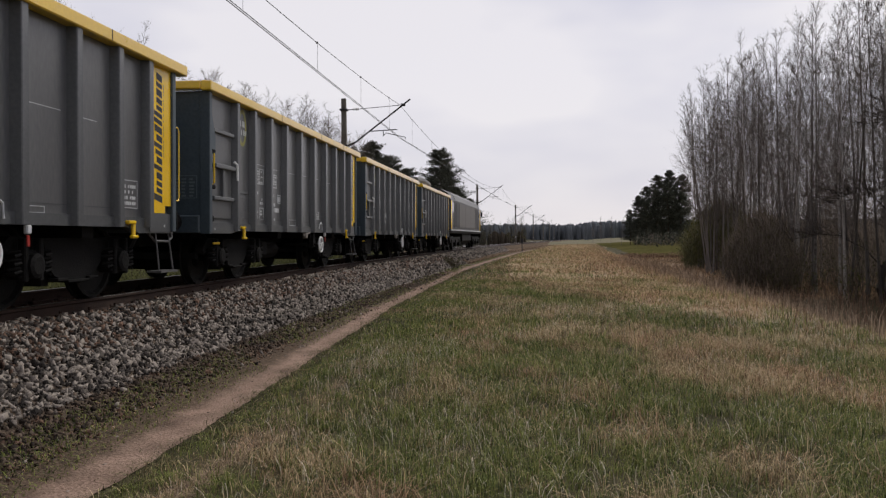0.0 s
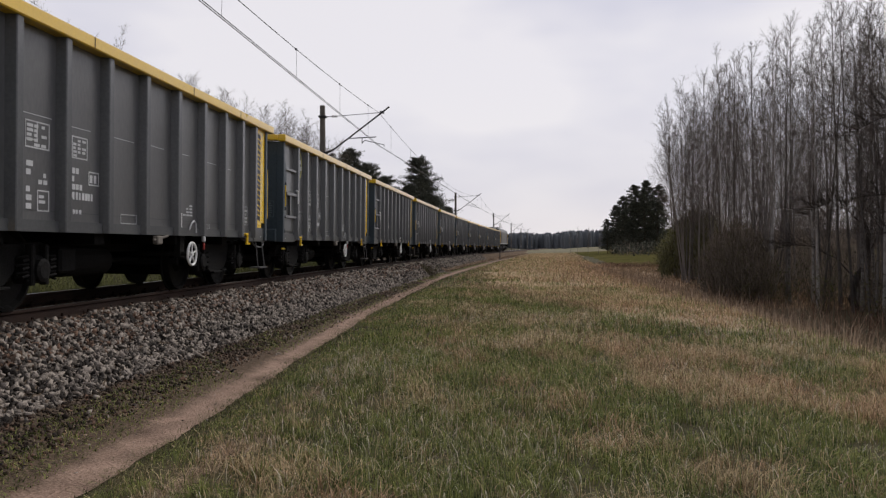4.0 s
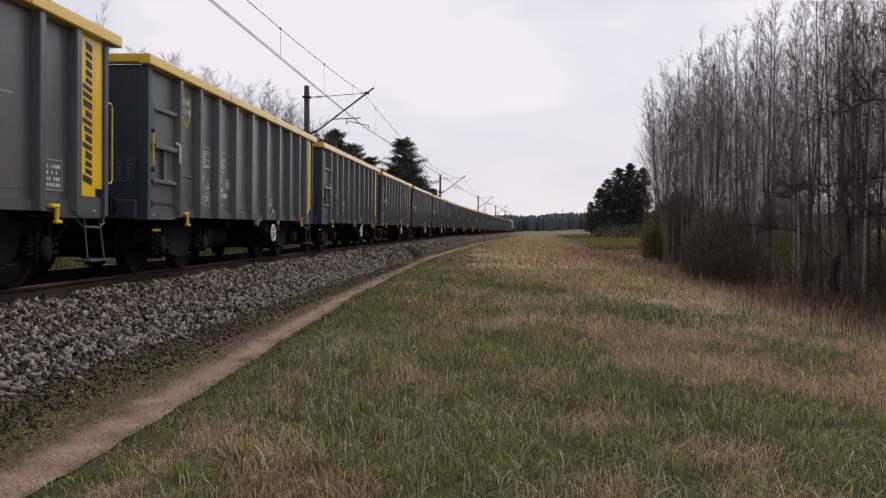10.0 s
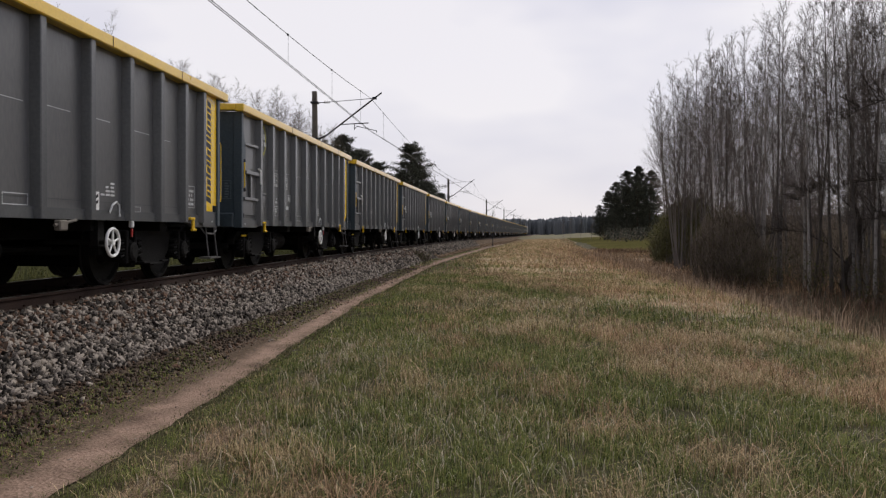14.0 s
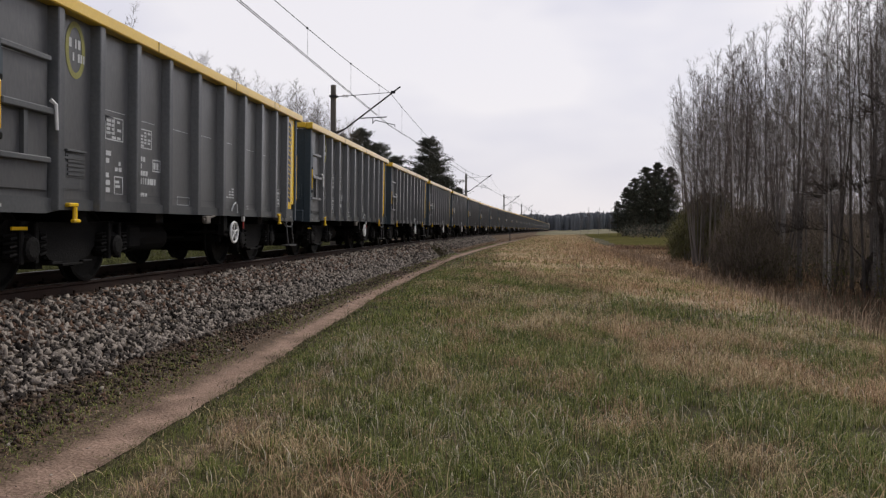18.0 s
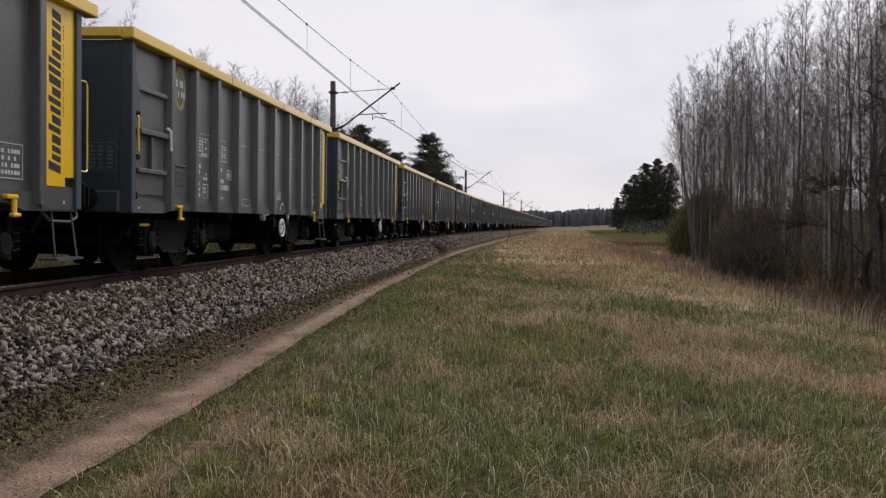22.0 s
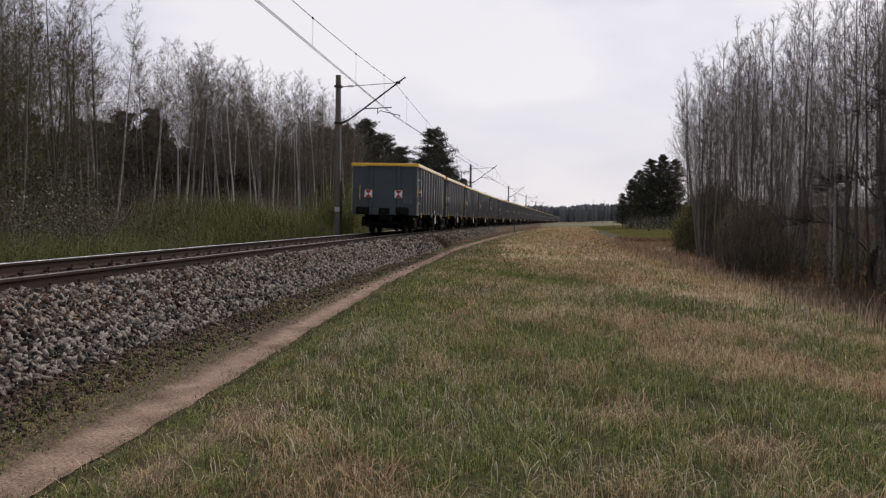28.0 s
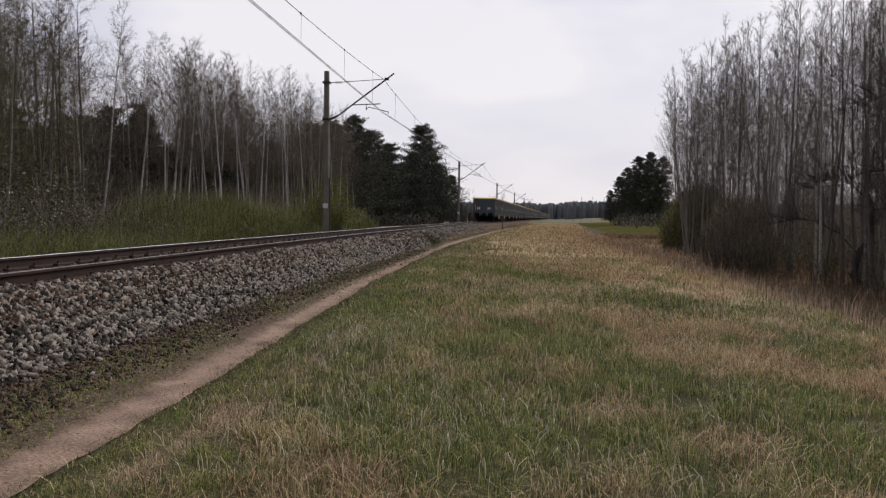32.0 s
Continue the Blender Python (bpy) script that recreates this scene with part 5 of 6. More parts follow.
def crooked_tree(seed, height, girth, arms):
    """An old broken-topped tree: a bent trunk and long arching limbs (azimuth, height, reach, rise)."""
    r = random.Random(seed)
    trunk, crown = Shape(), Shape()
    pts = [Vector((0, 0, -0.4))]
    for i in range(7):
        pts.append(pts[-1] + Vector((r.gauss(0, 0.05), r.gauss(0, 0.05), 1 / 7)) * height)
    trunk.tube(pts, [girth * (1.25 - 0.15 * i) for i in range(8)], 8, False)
    for az, z, reach, rise in arms:
        k = min(int(z / height * 7), 6)
        a = radians(az)
        lp = [pts[k].lerp(pts[k + 1], z / height * 7 - k)]
        for j in range(9):
            q = (j + 1) / 9
            up = rise * (1.5 - 2.2 * q) + r.gauss(0, 0.18)
            lp.append(lp[-1] + Vector((math.cos(a + r.gauss(0, 0.15)), math.sin(a + r.gauss(0, 0.15)), up)) * reach / 9)
        lr = girth * 0.24
        crown.tube(lp, [lr * (1 - 0.1 * j) for j in range(10)], 6, False)
        for j in range(46):
            q = r.uniform(0.2, 1.0) * 8.99
            i = int(q)
            b = lp[i].lerp(lp[i + 1], q - i)
            d = unit(a + r.uniform(-1.4, 1.4), r.uniform(-0.3, 1.2)) * r.uniform(0.4, 1.5)
            mid = b + d * 0.5 + Vector((0, 0, 0.08))
            crown.tube([b, mid, b + d + Vector((0, 0, 0.22 * r.random()))], [0.013, 0.009, 0.003], 3, False)
            for g in range(7):
                c = b.lerp(b + d, r.uniform(0.2, 1.0))
                pyramid(crown, c, c + unit(a + r.uniform(-2, 2), r.uniform(-0.4, 1.3)) * r.uniform(0.15, 0.6), 0.006)
    return trunk, crown


old = tree_proto("crooked_tree", "old dark crooked tree with long arching bare limbs", crooked_tree(5, 9.0, 0.19, [(172, 5.2, 4.6, 0.95), (195, 6.6, 4.4, 0.7), (150, 4.2, 4.2, 0.5), (200, 3.0, 3.6, 0.35), (230, 7.4, 3.8, 0.6), (160, 8.2, 3.8, 0.7), (20, 6.0, 4.0, 0.7), (320, 5.0, 3.8, 0.6)]), M_DARKBARK, M_DARKBARK)
plant_copies([old], [(15.0, 28.6, 1.0, 0)], "")
bent = tree_proto("crooked_tree", "dark leaning tree with a forked trunk behind the ditch", crooked_tree(9, 6.0, 0.15, [(150, 1.6, 3.8, 0.9), (30, 2.2, 3.2, 1.1), (200, 3.6, 3.0, 0.8), (330, 4.2, 2.8, 0.9)]), M_DARKBARK, M_DARKBARK)
plant_copies([bent], [(14.4, 34.0, 1.0, 0)], "")


# grove across the track: a front row of pale birches, budding trees and dark pines behind
def grove_edge(y):
    return np.interp(y, [28, 36, 45, 55, 65, 100, 140], [-20.5, -22.5, -23.5, -20.5, -17.6, -19.0, -24.0])


def grove(seed, count, near, far, y0, y1, lo, hi, gap):
    return scatter(seed, count, -70, -15, y0, y1, lo, hi, gap, lambda x, y: near < grove_edge(y) - x < far and x > -0.70 * y - 6)


budding = [tree_proto("birch", "slender birch with a pale trunk and leafless crown", bare_tree(60 + k, 14.4, 0.074 + 0.014 * (k % 2), 0.36, 36, 0.16, 42, 6, 11, 0.0058), M_BIRCH, M_GROVETWIG) for k in range(6)]
plant_copies(budding, grove(34, 78, 0.0, 5.0, 34, 104, 0.86, 1.03, 0.8) + grove(35, 84, 4.5, 13.0, 36, 120, 0.84, 1.03, 1.2) + [(-17.6, 86, 0.88, 10), (-18.4, 90, 0.9, 80), (-19.2, 95, 0.92, 150), (-18.3, 97, 0.8, 220), (-20.4, 101, 0.92, 290), (-18.9, 106, 0.88, 15), (-18.0, 101, 0.85, 75), (-17.6, 110, 0.8, 135), (-19.6, 105, 0.85, 30), (-21.6, 108, 0.9, 100)], "birches of the grove across the track", lean=4.5)
willow = [tree_proto("budding_tree", "budding tree with an olive haze of young leaves", bare_tree(70 + k, 12.6, 0.085, 0.12, 34, 0.20, 34, 6, 11, 0.0064), M_BARK, M_BUD if k else M_GROVETWIG) for k in range(3)]
plant_copies(willow, grove(36, 62, -1.0, 10.0, 24, 44, 0.90, 1.15, 1.0) + grove(37, 44, 5.0, 16.0, 44, 110, 0.60, 0.9, 1.5) + scatter(38, 14, -14, 2, 225, 285, 0.5, 0.75, 2.0), "budding trees of the grove across the track", lean=4.0)
tall_pines = [tree_proto("pine", "tall dark green pine with a broad dense crown", pine(90 + k, 16.0, 0.2, 0.03 + 0.03 * k, 7.4, 240, 110, 0.46), M_PINEBARK, M_PINE) for k in range(4)]
lone_spots = [(-20.9, 112, 0.95, 115), (-18.6, 116, 0.86, 35), (-17.0, 122, 0.78, 300), (-15.4, 125, 0.60, 170), (-21.4, 103, 0.84, 15), (-22.8, 110, 0.86, 60), (-18.6, 119, 0.62, 205), (-24.6, 106, 0.84, 260), (-12.3, 128, 0.98, 0), (-10.4, 131, 0.62, 90), (-14.6, 131, 0.72, 200), (-18.8, 124, 0.72, 30), (-13.0, 140, 0.84, 70), (-9.0, 139, 0.55, 150), (-21.8, 120, 0.72, 10), (-24.5, 116, 0.66, 100), (-27, 112, 0.66, 10), (-18, 118, 0.45, 5), (-20, 112, 0.45, 50), (-12.6, 122, 0.50, 85), (-10.0, 126, 0.45, 85), (-15.4, 122, 0.5, 25), (-22.5, 128, 0.7, 40), (-17.0, 126, 0.62, 140), (-20.3, 123, 0.66, 250), (-23.4, 118, 0.62, 320)]
right_pine_spots = [(20.8, 150, 0.50, 0), (22.6, 153, 0.60, 60), (24.4, 150, 0.70, 130), (26.4, 151, 0.75, 10), (28.4, 150, 0.70, 50), (21.6, 146, 0.44, 300), (23.6, 147, 0.54, 20), (25.4, 146, 0.58, 210), (19.3, 149, 0.36, 110), (27.4, 146, 0.52, 80)]
far_pines = [tree_proto("pine", "tall dark green pine with a narrow uneven crown", pine(94 + k, 17.5, 0.2, 0.03 + 0.04 * k, 5.4, 200, 100, 0.5), M_PINEBARK, M_PINE) for k in range(3)]
plant_copies(far_pines, right_pine_spots, "pines beyond the meadow")
plant_copies(tall_pines, lone_spots, "tall pines by the line")
pines = [tree_proto("pine", "dark green pine among the birches", pine(80 + k, 16.0, 0.2, 0.03 + 0.04 * k, 5.2, 80, 50, 0.9), M_PINEBARK, M_PINE) for k in range(4)]
pine_spots = grove(33, 80, 8.0, 22.0, 34, 118, 0.46, 0.66, 1.7)
plant_copies(pines, pine_spots, "pines of the grove")

# shrubs
fresh = [tree_proto("shrub", "light green budding shrub", shrub(100 + k, 2.3, 1.0, 22, 14, 0.09), M_TWIG, M_FRESH) for k in range(3)]
plant_copies(fresh, scatter(41, 60, -24, -11.5, 16, 78, 0.6, 1.25, 1.3, lambda x, y: x > -0.62 * y - 3 and x < -0.10 * y - 9), "green shrubs across the track")
olive = [tree_proto("shrub", "dull olive thicket shrub with thin stems", shrub(110 + k, 2.8, 1.2, 26, 12, 0.07), M_BRUSH, M_DULL) for k in range(3)]
plant_copies(olive, scatter(42, 44, 11, 26, 24, 70, 0.6, 1.1, 1.4, lambda x, y: x > wood_front(y) + 0.8) + scatter(43, 50, -34, -19, 26, 105, 0.7, 1.4, 1.5, lambda x, y: x < grove_edge(y) + 1), "thicket shrubs")
plant_copies([tree_proto("shrub", "tall yellow-green bush in young leaf by the mast", shrub(121, 4.6, 1.5, 50, 140, 0.085), M_TWIG, M_YELLOWGREEN)], [(-13.3, 62.0, 1.25, 0), (-15.4, 64.0, 0.95, 120)], "yellow-green bushes")
blossom = [tree_proto("shrub", "pale blossoming shrub before the grove", shrub(131 + k, 4.0, 1.9, 40, 36, 0.10), M_BRUSH, M_BLOSSOM if k == 0 else M_DULL) for k in range(2)]
plant_copies(blossom, [(-16.2, 27.5, 0.95, 0), (-17.6, 27.0, 1.15, 50), (-19.0, 31.0, 0.9, 90), (-15.0, 27.0, 0.8, 10), (-18.4, 34.5, 0.8, 200), (-20.6, 36.0, 1.1, 300)], "tall shrubs before the grove")
plant_copies([tree_proto("shrub", "small dark bush on the ballast slope", shrub(122, 0.6, 0.6, 40, 30, 0.05), M_BRUSH, M_DULL)], [(track_x(41) + 1.9, 41.0, 1.15, 0)], "")
sapling = [tree_proto("shrub", "young green bush at the ditch", shrub(141 + k, 2.4, 0.9, 20, 22, 0.07), M_BRUSH, M_FRESH) for k in range(2)]
plant_copies(sapling, [(11.4, 44.5, 1.2, 0), (11.0, 41.5, 1.0, 60), (11.4, 38.5, 1.3, 120), (12.0, 35.8, 1.0, 20), (12.5, 33.0, 1.15, 200), (13.4, 30.2, 1.0, 80), (11.0, 36.6, 0.7, 300), (14.2, 28.2, 1.2, 150)], "green bushes at the ditch")


# ---- undergrowth: twiggy thickets under and behind the trees ----
def thicket(name, count, sample, low, high, material, label, leaf=0.0):
    """Many thin rising twigs, and flat leaves where leaf is their size."""
    x, y, top = sample(count)
    z0 = ground_z(x, y)
    t = rng.random(count) ** 0.8
    p = np.stack([x, y, z0 + t * top], 1)
    az, tilt = rng.uniform(0, 2 * np.pi, count), rng.uniform(0.0, 0.9, count)
    d = np.stack([np.cos(az) * np.sin(tilt), np.sin(az) * np.sin(tilt), np.cos(tilt)], 1)
    ln = rng.uniform(low, high, count)[:, None]
    side = np.cross(d, rng.normal(size=(count, 3)))
    side /= np.linalg.norm(side, axis=1)[:, None]
    up = np.cross(side, d)
    if leaf:
        w = leaf * rng.uniform(0.5, 1.4, count)[:, None]
        q = p + d * ln * rng.random((count, 1))
        v = np.stack([q, q + d * w * 0.5 + side * w * 0.35, q + d * w, q + d * w * 0.5 - side * w * 0.35], 1)
        f = (np.array([[0, 1, 2], [0, 2, 3]])[None] + 4 * np.arange(count)[:, None, None]).reshape(-1, 3)
    else:
        r = (0.006 + 0.008 * rng.random(count))[:, None] * np.interp(y, [20, 60, 120], [0.8, 1.5, 2.4])[:, None]
        v = np.stack([p + side * r, p - side * r * 0.5 + up * r * 0.87, p - side * r * 0.5 - up * r * 0.87, p + d * ln], 1)
        f = (np.array([[0, 1, 3], [1, 2, 3], [2, 0, 3]])[None] + 4 * np.arange(count)[:, None, None]).reshape(-1, 3)
    return tagged(new(name, raw_mesh(name, v.reshape(-1, 3), f, material)), label, "undergrowth", kind="stuff")


def left_floor(n):
    y = rng.uniform(28, 122, n)
    d = 24 * rng.random(n) ** 1.2
    x = grove_edge(y) + 2 - d
    return x, y, np.interp(d, [0, 4, 9, 24], [1.3, 2.8, 6.0, 9.0]) * (0.80 + 0.5 * wave(x * 0.6, y * 0.6, 8.0)).clip(0.2)


def left_front(n):
    y = rng.uniform(18, 100, n)
    x = -0.06 * y - 9.0 - (5.0 + 0.04 * y) * rng.random(n) ** 0.8
    return x, y, (1.25 + 1.7 * wave(x * 0.45, y * 0.35, 9.0)).clip(0.4)


def right_floor(n):
    y = rng.uniform(22, 84, n)
    x = wood_front(y) + 2.2 + 14 * rng.random(n) ** 1.1
    return x, y, np.interp(x - wood_front(y), [2, 4, 8, 16], [0.7, 1.3, 3.0, 5.6]) * (0.75 + 0.9 * wave(x * 0.8, y * 0.5, 10.0) + 0.5 * rng.random(n) ** 3).clip(0.2)


def mound(n):
    """A dense rounded bush mass at the ditch's bend."""
    a, q = rng.uniform(0, 2 * np.pi, n), np.sqrt(rng.random(n))
    return 11.2 + 1.4 * q * np.cos(a), 40 + 3.8 * q * np.sin(a), 3.5 * (1 - 0.6 * q * q)


thicket("thicket", 52000, left_floor, 0.6, 2.0, M_BRUSH, "tangled brown undergrowth under the grove")
thicket("thicket_leaves", 14000, left_floor, 0.4, 1.3, M_DULL, "dull leaves of the undergrowth", 0.12)
thicket("green_thicket", 30000, left_front, 0.4, 1.3, M_FRESH, "budding green stems before the grove")
thicket("green_thicket_leaves", 64000, left_front, 0.3, 0.9, M_FRESH, "fresh green leaves before the grove", 0.055)


def pine_floor(n):
    y = rng.uniform(112, 150, n)
    left = rng.random(n) < 0.92
    return np.where(left, -0.15 * y + rng.uniform(-12, 8, n), 0.15 * y + rng.uniform(-2.0, 7, n)), y + 0 * y, np.where(left, 1.0 + 1.0 * rng.random(n), 0.8 + 0.9 * rng.random(n))


thicket("pine_undergrowth", 5000, pine_floor, 0.6, 1.4, M_BRUSH, "dark undergrowth below the pines")
thicket("pine_undergrowth_leaves", 14000, pine_floor, 0.4, 1.2, M_PINE, "dark green leaves below the pines", 0.35)


def wood_edge(n):
    y = rng.uniform(54, 70, n)
    d = rng.random(n)
    return 0.186 * y + 0.4 + 4.0 * d, y, np.interp(d, [0, 0.25, 0.7, 1], [1.5, 3.2, 4.4, 3.6]) * (0.9 + 0.25 * wave(y, y * 0.7, 3.0))


thicket("olive_thicket", 9000, wood_edge, 0.5, 1.4, M_BUD, "olive budding thicket at the wood's edge")
thicket("olive_thicket_leaves", 11000, wood_edge, 0.4, 1.2, M_FRESH, "olive leaves at the wood's edge", 0.12)
thicket("brushwood_mound", 5500, mound, 0.4, 1.2, M_BRUSH, "dense brown bush at the ditch")
thicket("brushwood_mound_leaves", 14000, mound, 0.3, 0.9, M_BUD, "small olive leaves of the bush", 0.05)

thicket("ditch_thicket", 24000, right_floor, 0.4, 1.5, M_BRUSH, "tangled brown thicket beyond the ditch")
thicket("ditch_thicket_leaves", 42000, right_floor, 0.4, 1.2, M_DULL, "dull dark leaves of the thicket", 0.05)


# ---- grass ----
def blades(name, x, y, height, width, material, label, droop=0.45, lift=0.0, simple=True):
    """Grass: every blade is a bent tapering strip."""
    n = len(x)
    z = ground_z(x, y) + lift - 0.01
    az = rng.uniform(0, 2 * np.pi, n)
    h = height * rng.lognormal(0, 0.27, n).clip(0.3, 1.7)
    w = width * rng.uniform(0.7, 1.3, n)
    bend = droop * rng.uniform(0.1, 1.6, n) * h
    dx, dy = np.cos(az), np.sin(az)
    sx, sy = -dy * w, dx * w
    base = np.stack([x, y, z], 1)
    side = np.stack([sx, sy, 0 * sx], 1)
    mid = base + np.stack([dx * bend * 0.25, dy * bend * 0.25, h * 0.66], 1)
    top = base + np.stack([dx * bend * 0.7, dy * bend * 0.7, h * (1.0 - 0.12 * rng.random(n))], 1)
    tip = base + np.stack([dx * bend * 1.3, dy * bend * 1.3, h * np.where(rng.random(n) < 0.25, 1.05, 0.9 - 0.5 * np.minimum(droop, 1.2) * rng.random(n))], 1)
    if simple:
        v = np.stack([base - side, base + side, mid - side * 0.8, mid + side * 0.8, tip], 1)
        f = (np.array([[0, 1, 3], [0, 3, 2], [2, 3, 4]])[None] + 5 * np.arange(n)[:, None, None]).reshape(-1, 3)
    else:
        v = np.stack([base - side, base + side, mid - side * 0.9, mid + side * 0.9, top - side * 0.6, top + side * 0.6, tip], 1)
        f = (np.array([[0, 1, 3], [0, 3, 2], [2, 3, 5], [2, 5, 4], [4, 5, 6]])[None] + 7 * np.arange(n)[:, None, None]).reshape(-1, 3)
    return tagged(new(name, raw_mesh(name, v.reshape(-1, 3), f, material)), label, "grass", kind="stuff")


def meadow(count, y0, y1, u0, u1, power=1.0):
    y = y0 + (y1 - y0) * rng.random(count) ** power
    u = rng.uniform(u0, u1, count)
    return track_x_np(y) + u, y, u


def dryness(x, y, u):
    """Chance of a dry blade: clear patches about a metre wide, green along the path, straw further out."""
    p = 0.30 + 1.3 * wave(x * 2.6, y * 1.3, 4.0) + 1.2 * wave(x * 5.6, y * 3.4, 5.0)
    p = p + np.interp(u, [3.6, 4.6, 6.0, 9, 12], [-0.85, -0.55, -0.05, 0.22, 0.48])
    return (p + np.interp(y, [3, 6, 9, 16, 26, 40], [-0.38, -0.28, -0.08, 0.15, 0.55, 1.2])).clip(0.06, 0.95)


# blades stand in tufts; each tuft is green, straw or russet, tall or short
for count, y0, y1, u0, u1, h, w, per, spread, tag in ((200000, 2.8, 12, 3.3, 13.0, 0.092, 0.0019, 34, 0.075, "near"), (120000, 12, 30, 2.9, 12.2, 0.110, 0.0036, 20, 0.14, "mid"), (110000, 30, 120, 2.8, 15.0, 0.120, 0.0080, 8, 0.32, "far")):
    tx, ty, tu = meadow(count // per, y0, y1, u0, u1)
    kind = (rng.random(len(tx)) < dryness(tx, ty, tu)).astype(int)
    kind += kind * (rng.random(len(tx)) < (0.46 + 0.9 * wave(tx * 2.2 + 3, ty * 1.2, 12.0) + np.interp(tu, [6.5, 10], [0, 0.40])).clip(0.10, 0.85))
    tall = rng.lognormal(0, 0.28, len(tx)) * np.interp(tu - path_r(ty), [0.0, 0.5, 1.8], [0.35, 0.6, 1.0])
    which = np.repeat(np.arange(len(tx)), per)
    x = tx[which] + rng.normal(0, spread, len(which))
    y = ty[which] + rng.normal(0, spread, len(which))
    stray = rng.random(len(which)) < 0.22
    k = np.where(stray, np.where(rng.random(len(which)) < 0.7, 0, 1), kind[which])
    keep = ((x - track_x_np(y)) > path_r(y) + 0.10 * rng.random(len(x)) ** 2) & ((y < 72) | (x < 9.0 + 0.045 * (y - 72)))
    for code, name, mat, droop, label in ((0, "meadow_grass", M_GRASS, 1.0, "short green spring grass of the meadow"), (1, "dry_meadow_grass", M_DRY, 1.3, "dry straw-coloured grass of the meadow"), (2, "russet_meadow_grass", M_RUSSET, 1.4, "withered russet grass of the meadow")):
        sel = keep & (k == code)
        blades(name, x[sel], y[sel], (h * tall[which])[sel], w, mat, label, droop, 0.0, tag != "near" or code == 0)

x, y, u = meadow(26000, -26, 2.9, 3.4, 14)
xb, yb, ub = meadow(46000, -5, 2.9, 3.4, 12.5)
x, y, u = np.concatenate([x, xb]), np.concatenate([y, yb]), np.concatenate([u, ub])
ok = u > path_r(y) + 0.05
dry = rng.random(len(x)) < 0.45
for sel, name, mat, label in ((ok & ~dry, "meadow_grass", M_GRASS, "short green spring grass of the meadow"), (ok & dry, "dry_meadow_grass", M_DRY, "dry straw-coloured grass of the meadow")):
    blades(name, x[sel], y[sel], 0.08 + 0 * x[sel], 0.0045, mat, label, 1.0)
x, y, u = meadow(26000, 3.0, 19, 3.9, 12.5)
thick = rng.random(len(x)) < (0.30 + 0.75 * wave(x * 1.6, y * 1.1, 15.0) + np.interp(u, [4, 7], [-0.15, 0.1])).clip(0.03, 1)
x, y = x[thick], y[thick]
blades("dry_stalks", x, y, 0.100 + 0 * x, 0.0016, M_STALK, "thin pale dead grass stalks standing in the meadow", 1.1, 0.0, False)
x, y, u = meadow(20000, 3, 45, 0, 1, 1.2)
x = track_x_np(y) + path_l(y) - 0.55 * rng.random(len(y)) + rng.normal(0.02, 0.10, len(y)) + 0.07 * wave(x * 0, y * 2.3, 7.0)
blades("verge_litter", x, y, 0.02 + 0 * x, 0.0045, M_RUSSET, "withered low plants on the verge", 1.6)
x, y, u = meadow(14000, 3, 40, 0, 1, 1.2)
x = track_x_np(y) + path_r(y) + rng.normal(0.03, 0.085, len(y)) + 0.08 * wave(x * 0, y * 3.1, 2.0)
blades("footpath_edge_grass", x, y, 0.045 + 0 * x, 0.0020, M_BUD, "short trodden grass at the footpath's edge", 1.5)
y = rng.uniform(3.2, 11, 10000)
x = track_x_np(y) + path_r(y) + np.interp(y, [3, 6, 11], [0.50, 0.62, 0.95]) + rng.normal(0, 0.13, len(y)) * (0.6 + 0.5 * np.sin(y * 2.1))
blades("trampled_grass", x, y, 0.030 + 0 * x, 0.0022, M_REED, "flattened straw of an old trodden line in the grass", 3.0)
x, y, u = meadow(4500, 16, 46, 13.5, 20)
blades("tall_reeds", x, y, 0.62 + 0 * x, 0.005, M_REDREED, "tall withered reeds standing in the ditch", 0.4)
x, y, u = meadow(160, 19, 30, 12.6, 15.5)
blades("pale_reeds", x, y, 0.75 + 0 * x, 0.0045, M_REED, "tall pale reed stalks standing in the ditch", 0.5, 0.0, False)
x, y, u = meadow(7000, 11, 60, 10.6, 14.5)
blades("ditch_reeds", x, y, 0.34 * np.interp(u, [10.6, 12.5, 14.5], [0.6, 1.5, 2.4]), 0.006, M_REED, "russet dry reeds along the ditch", 0.4)
y = rng.uniform(34, 80, 30000)
u = 7.5 + 17 * rng.random(len(y)) ** 0.75
x = track_x_np(y) + u
ok = rng.random(len(y)) < np.interp(u - 0.03 * (y - 34), [7.5, 10.5], [0.15, 1.0])
blades("low_field_grass", x[ok], y[ok], (0.20 + 0.06 * wave(x * 0.7, y * 0.5, 3.0))[ok], 0.011, M_RUSSET, "withered russet grass of the low field", 0.8)
y = 75 + 10 * rng.random(5000) ** 2
x = rng.uniform(9.4, 24, len(y)) + 0.045 * (y - 72)
blades("field_edge_grass", x, y, 0.22 + 0 * x, 0.016, M_REDREED, "dark withered grass along the field's edge", 0.6, 0.1)
y = 48 + 170 * rng.random(16000) ** 1.3
x = track_x_np(y) + 1.75 + (path_l(y) - 2.05) * rng.random(len(y))
blades("bank_grass", x, y, 0.10 + 0 * x, 0.013, M_REED, "dry brown grass on the foot of the bank", 0.9, 0.02)
y = 115 + 95 * rng.random(16000)
x = track_x_np(y) + rng.uniform(3.6, 13.5, len(y))
blades("dry_meadow_grass", x, y, 0.14 + 0 * x, 0.022, M_DRY, "dry straw-coloured grass of the meadow", 0.9)
x, y, u = meadow(10000, 12, 70, -12, -3.0)
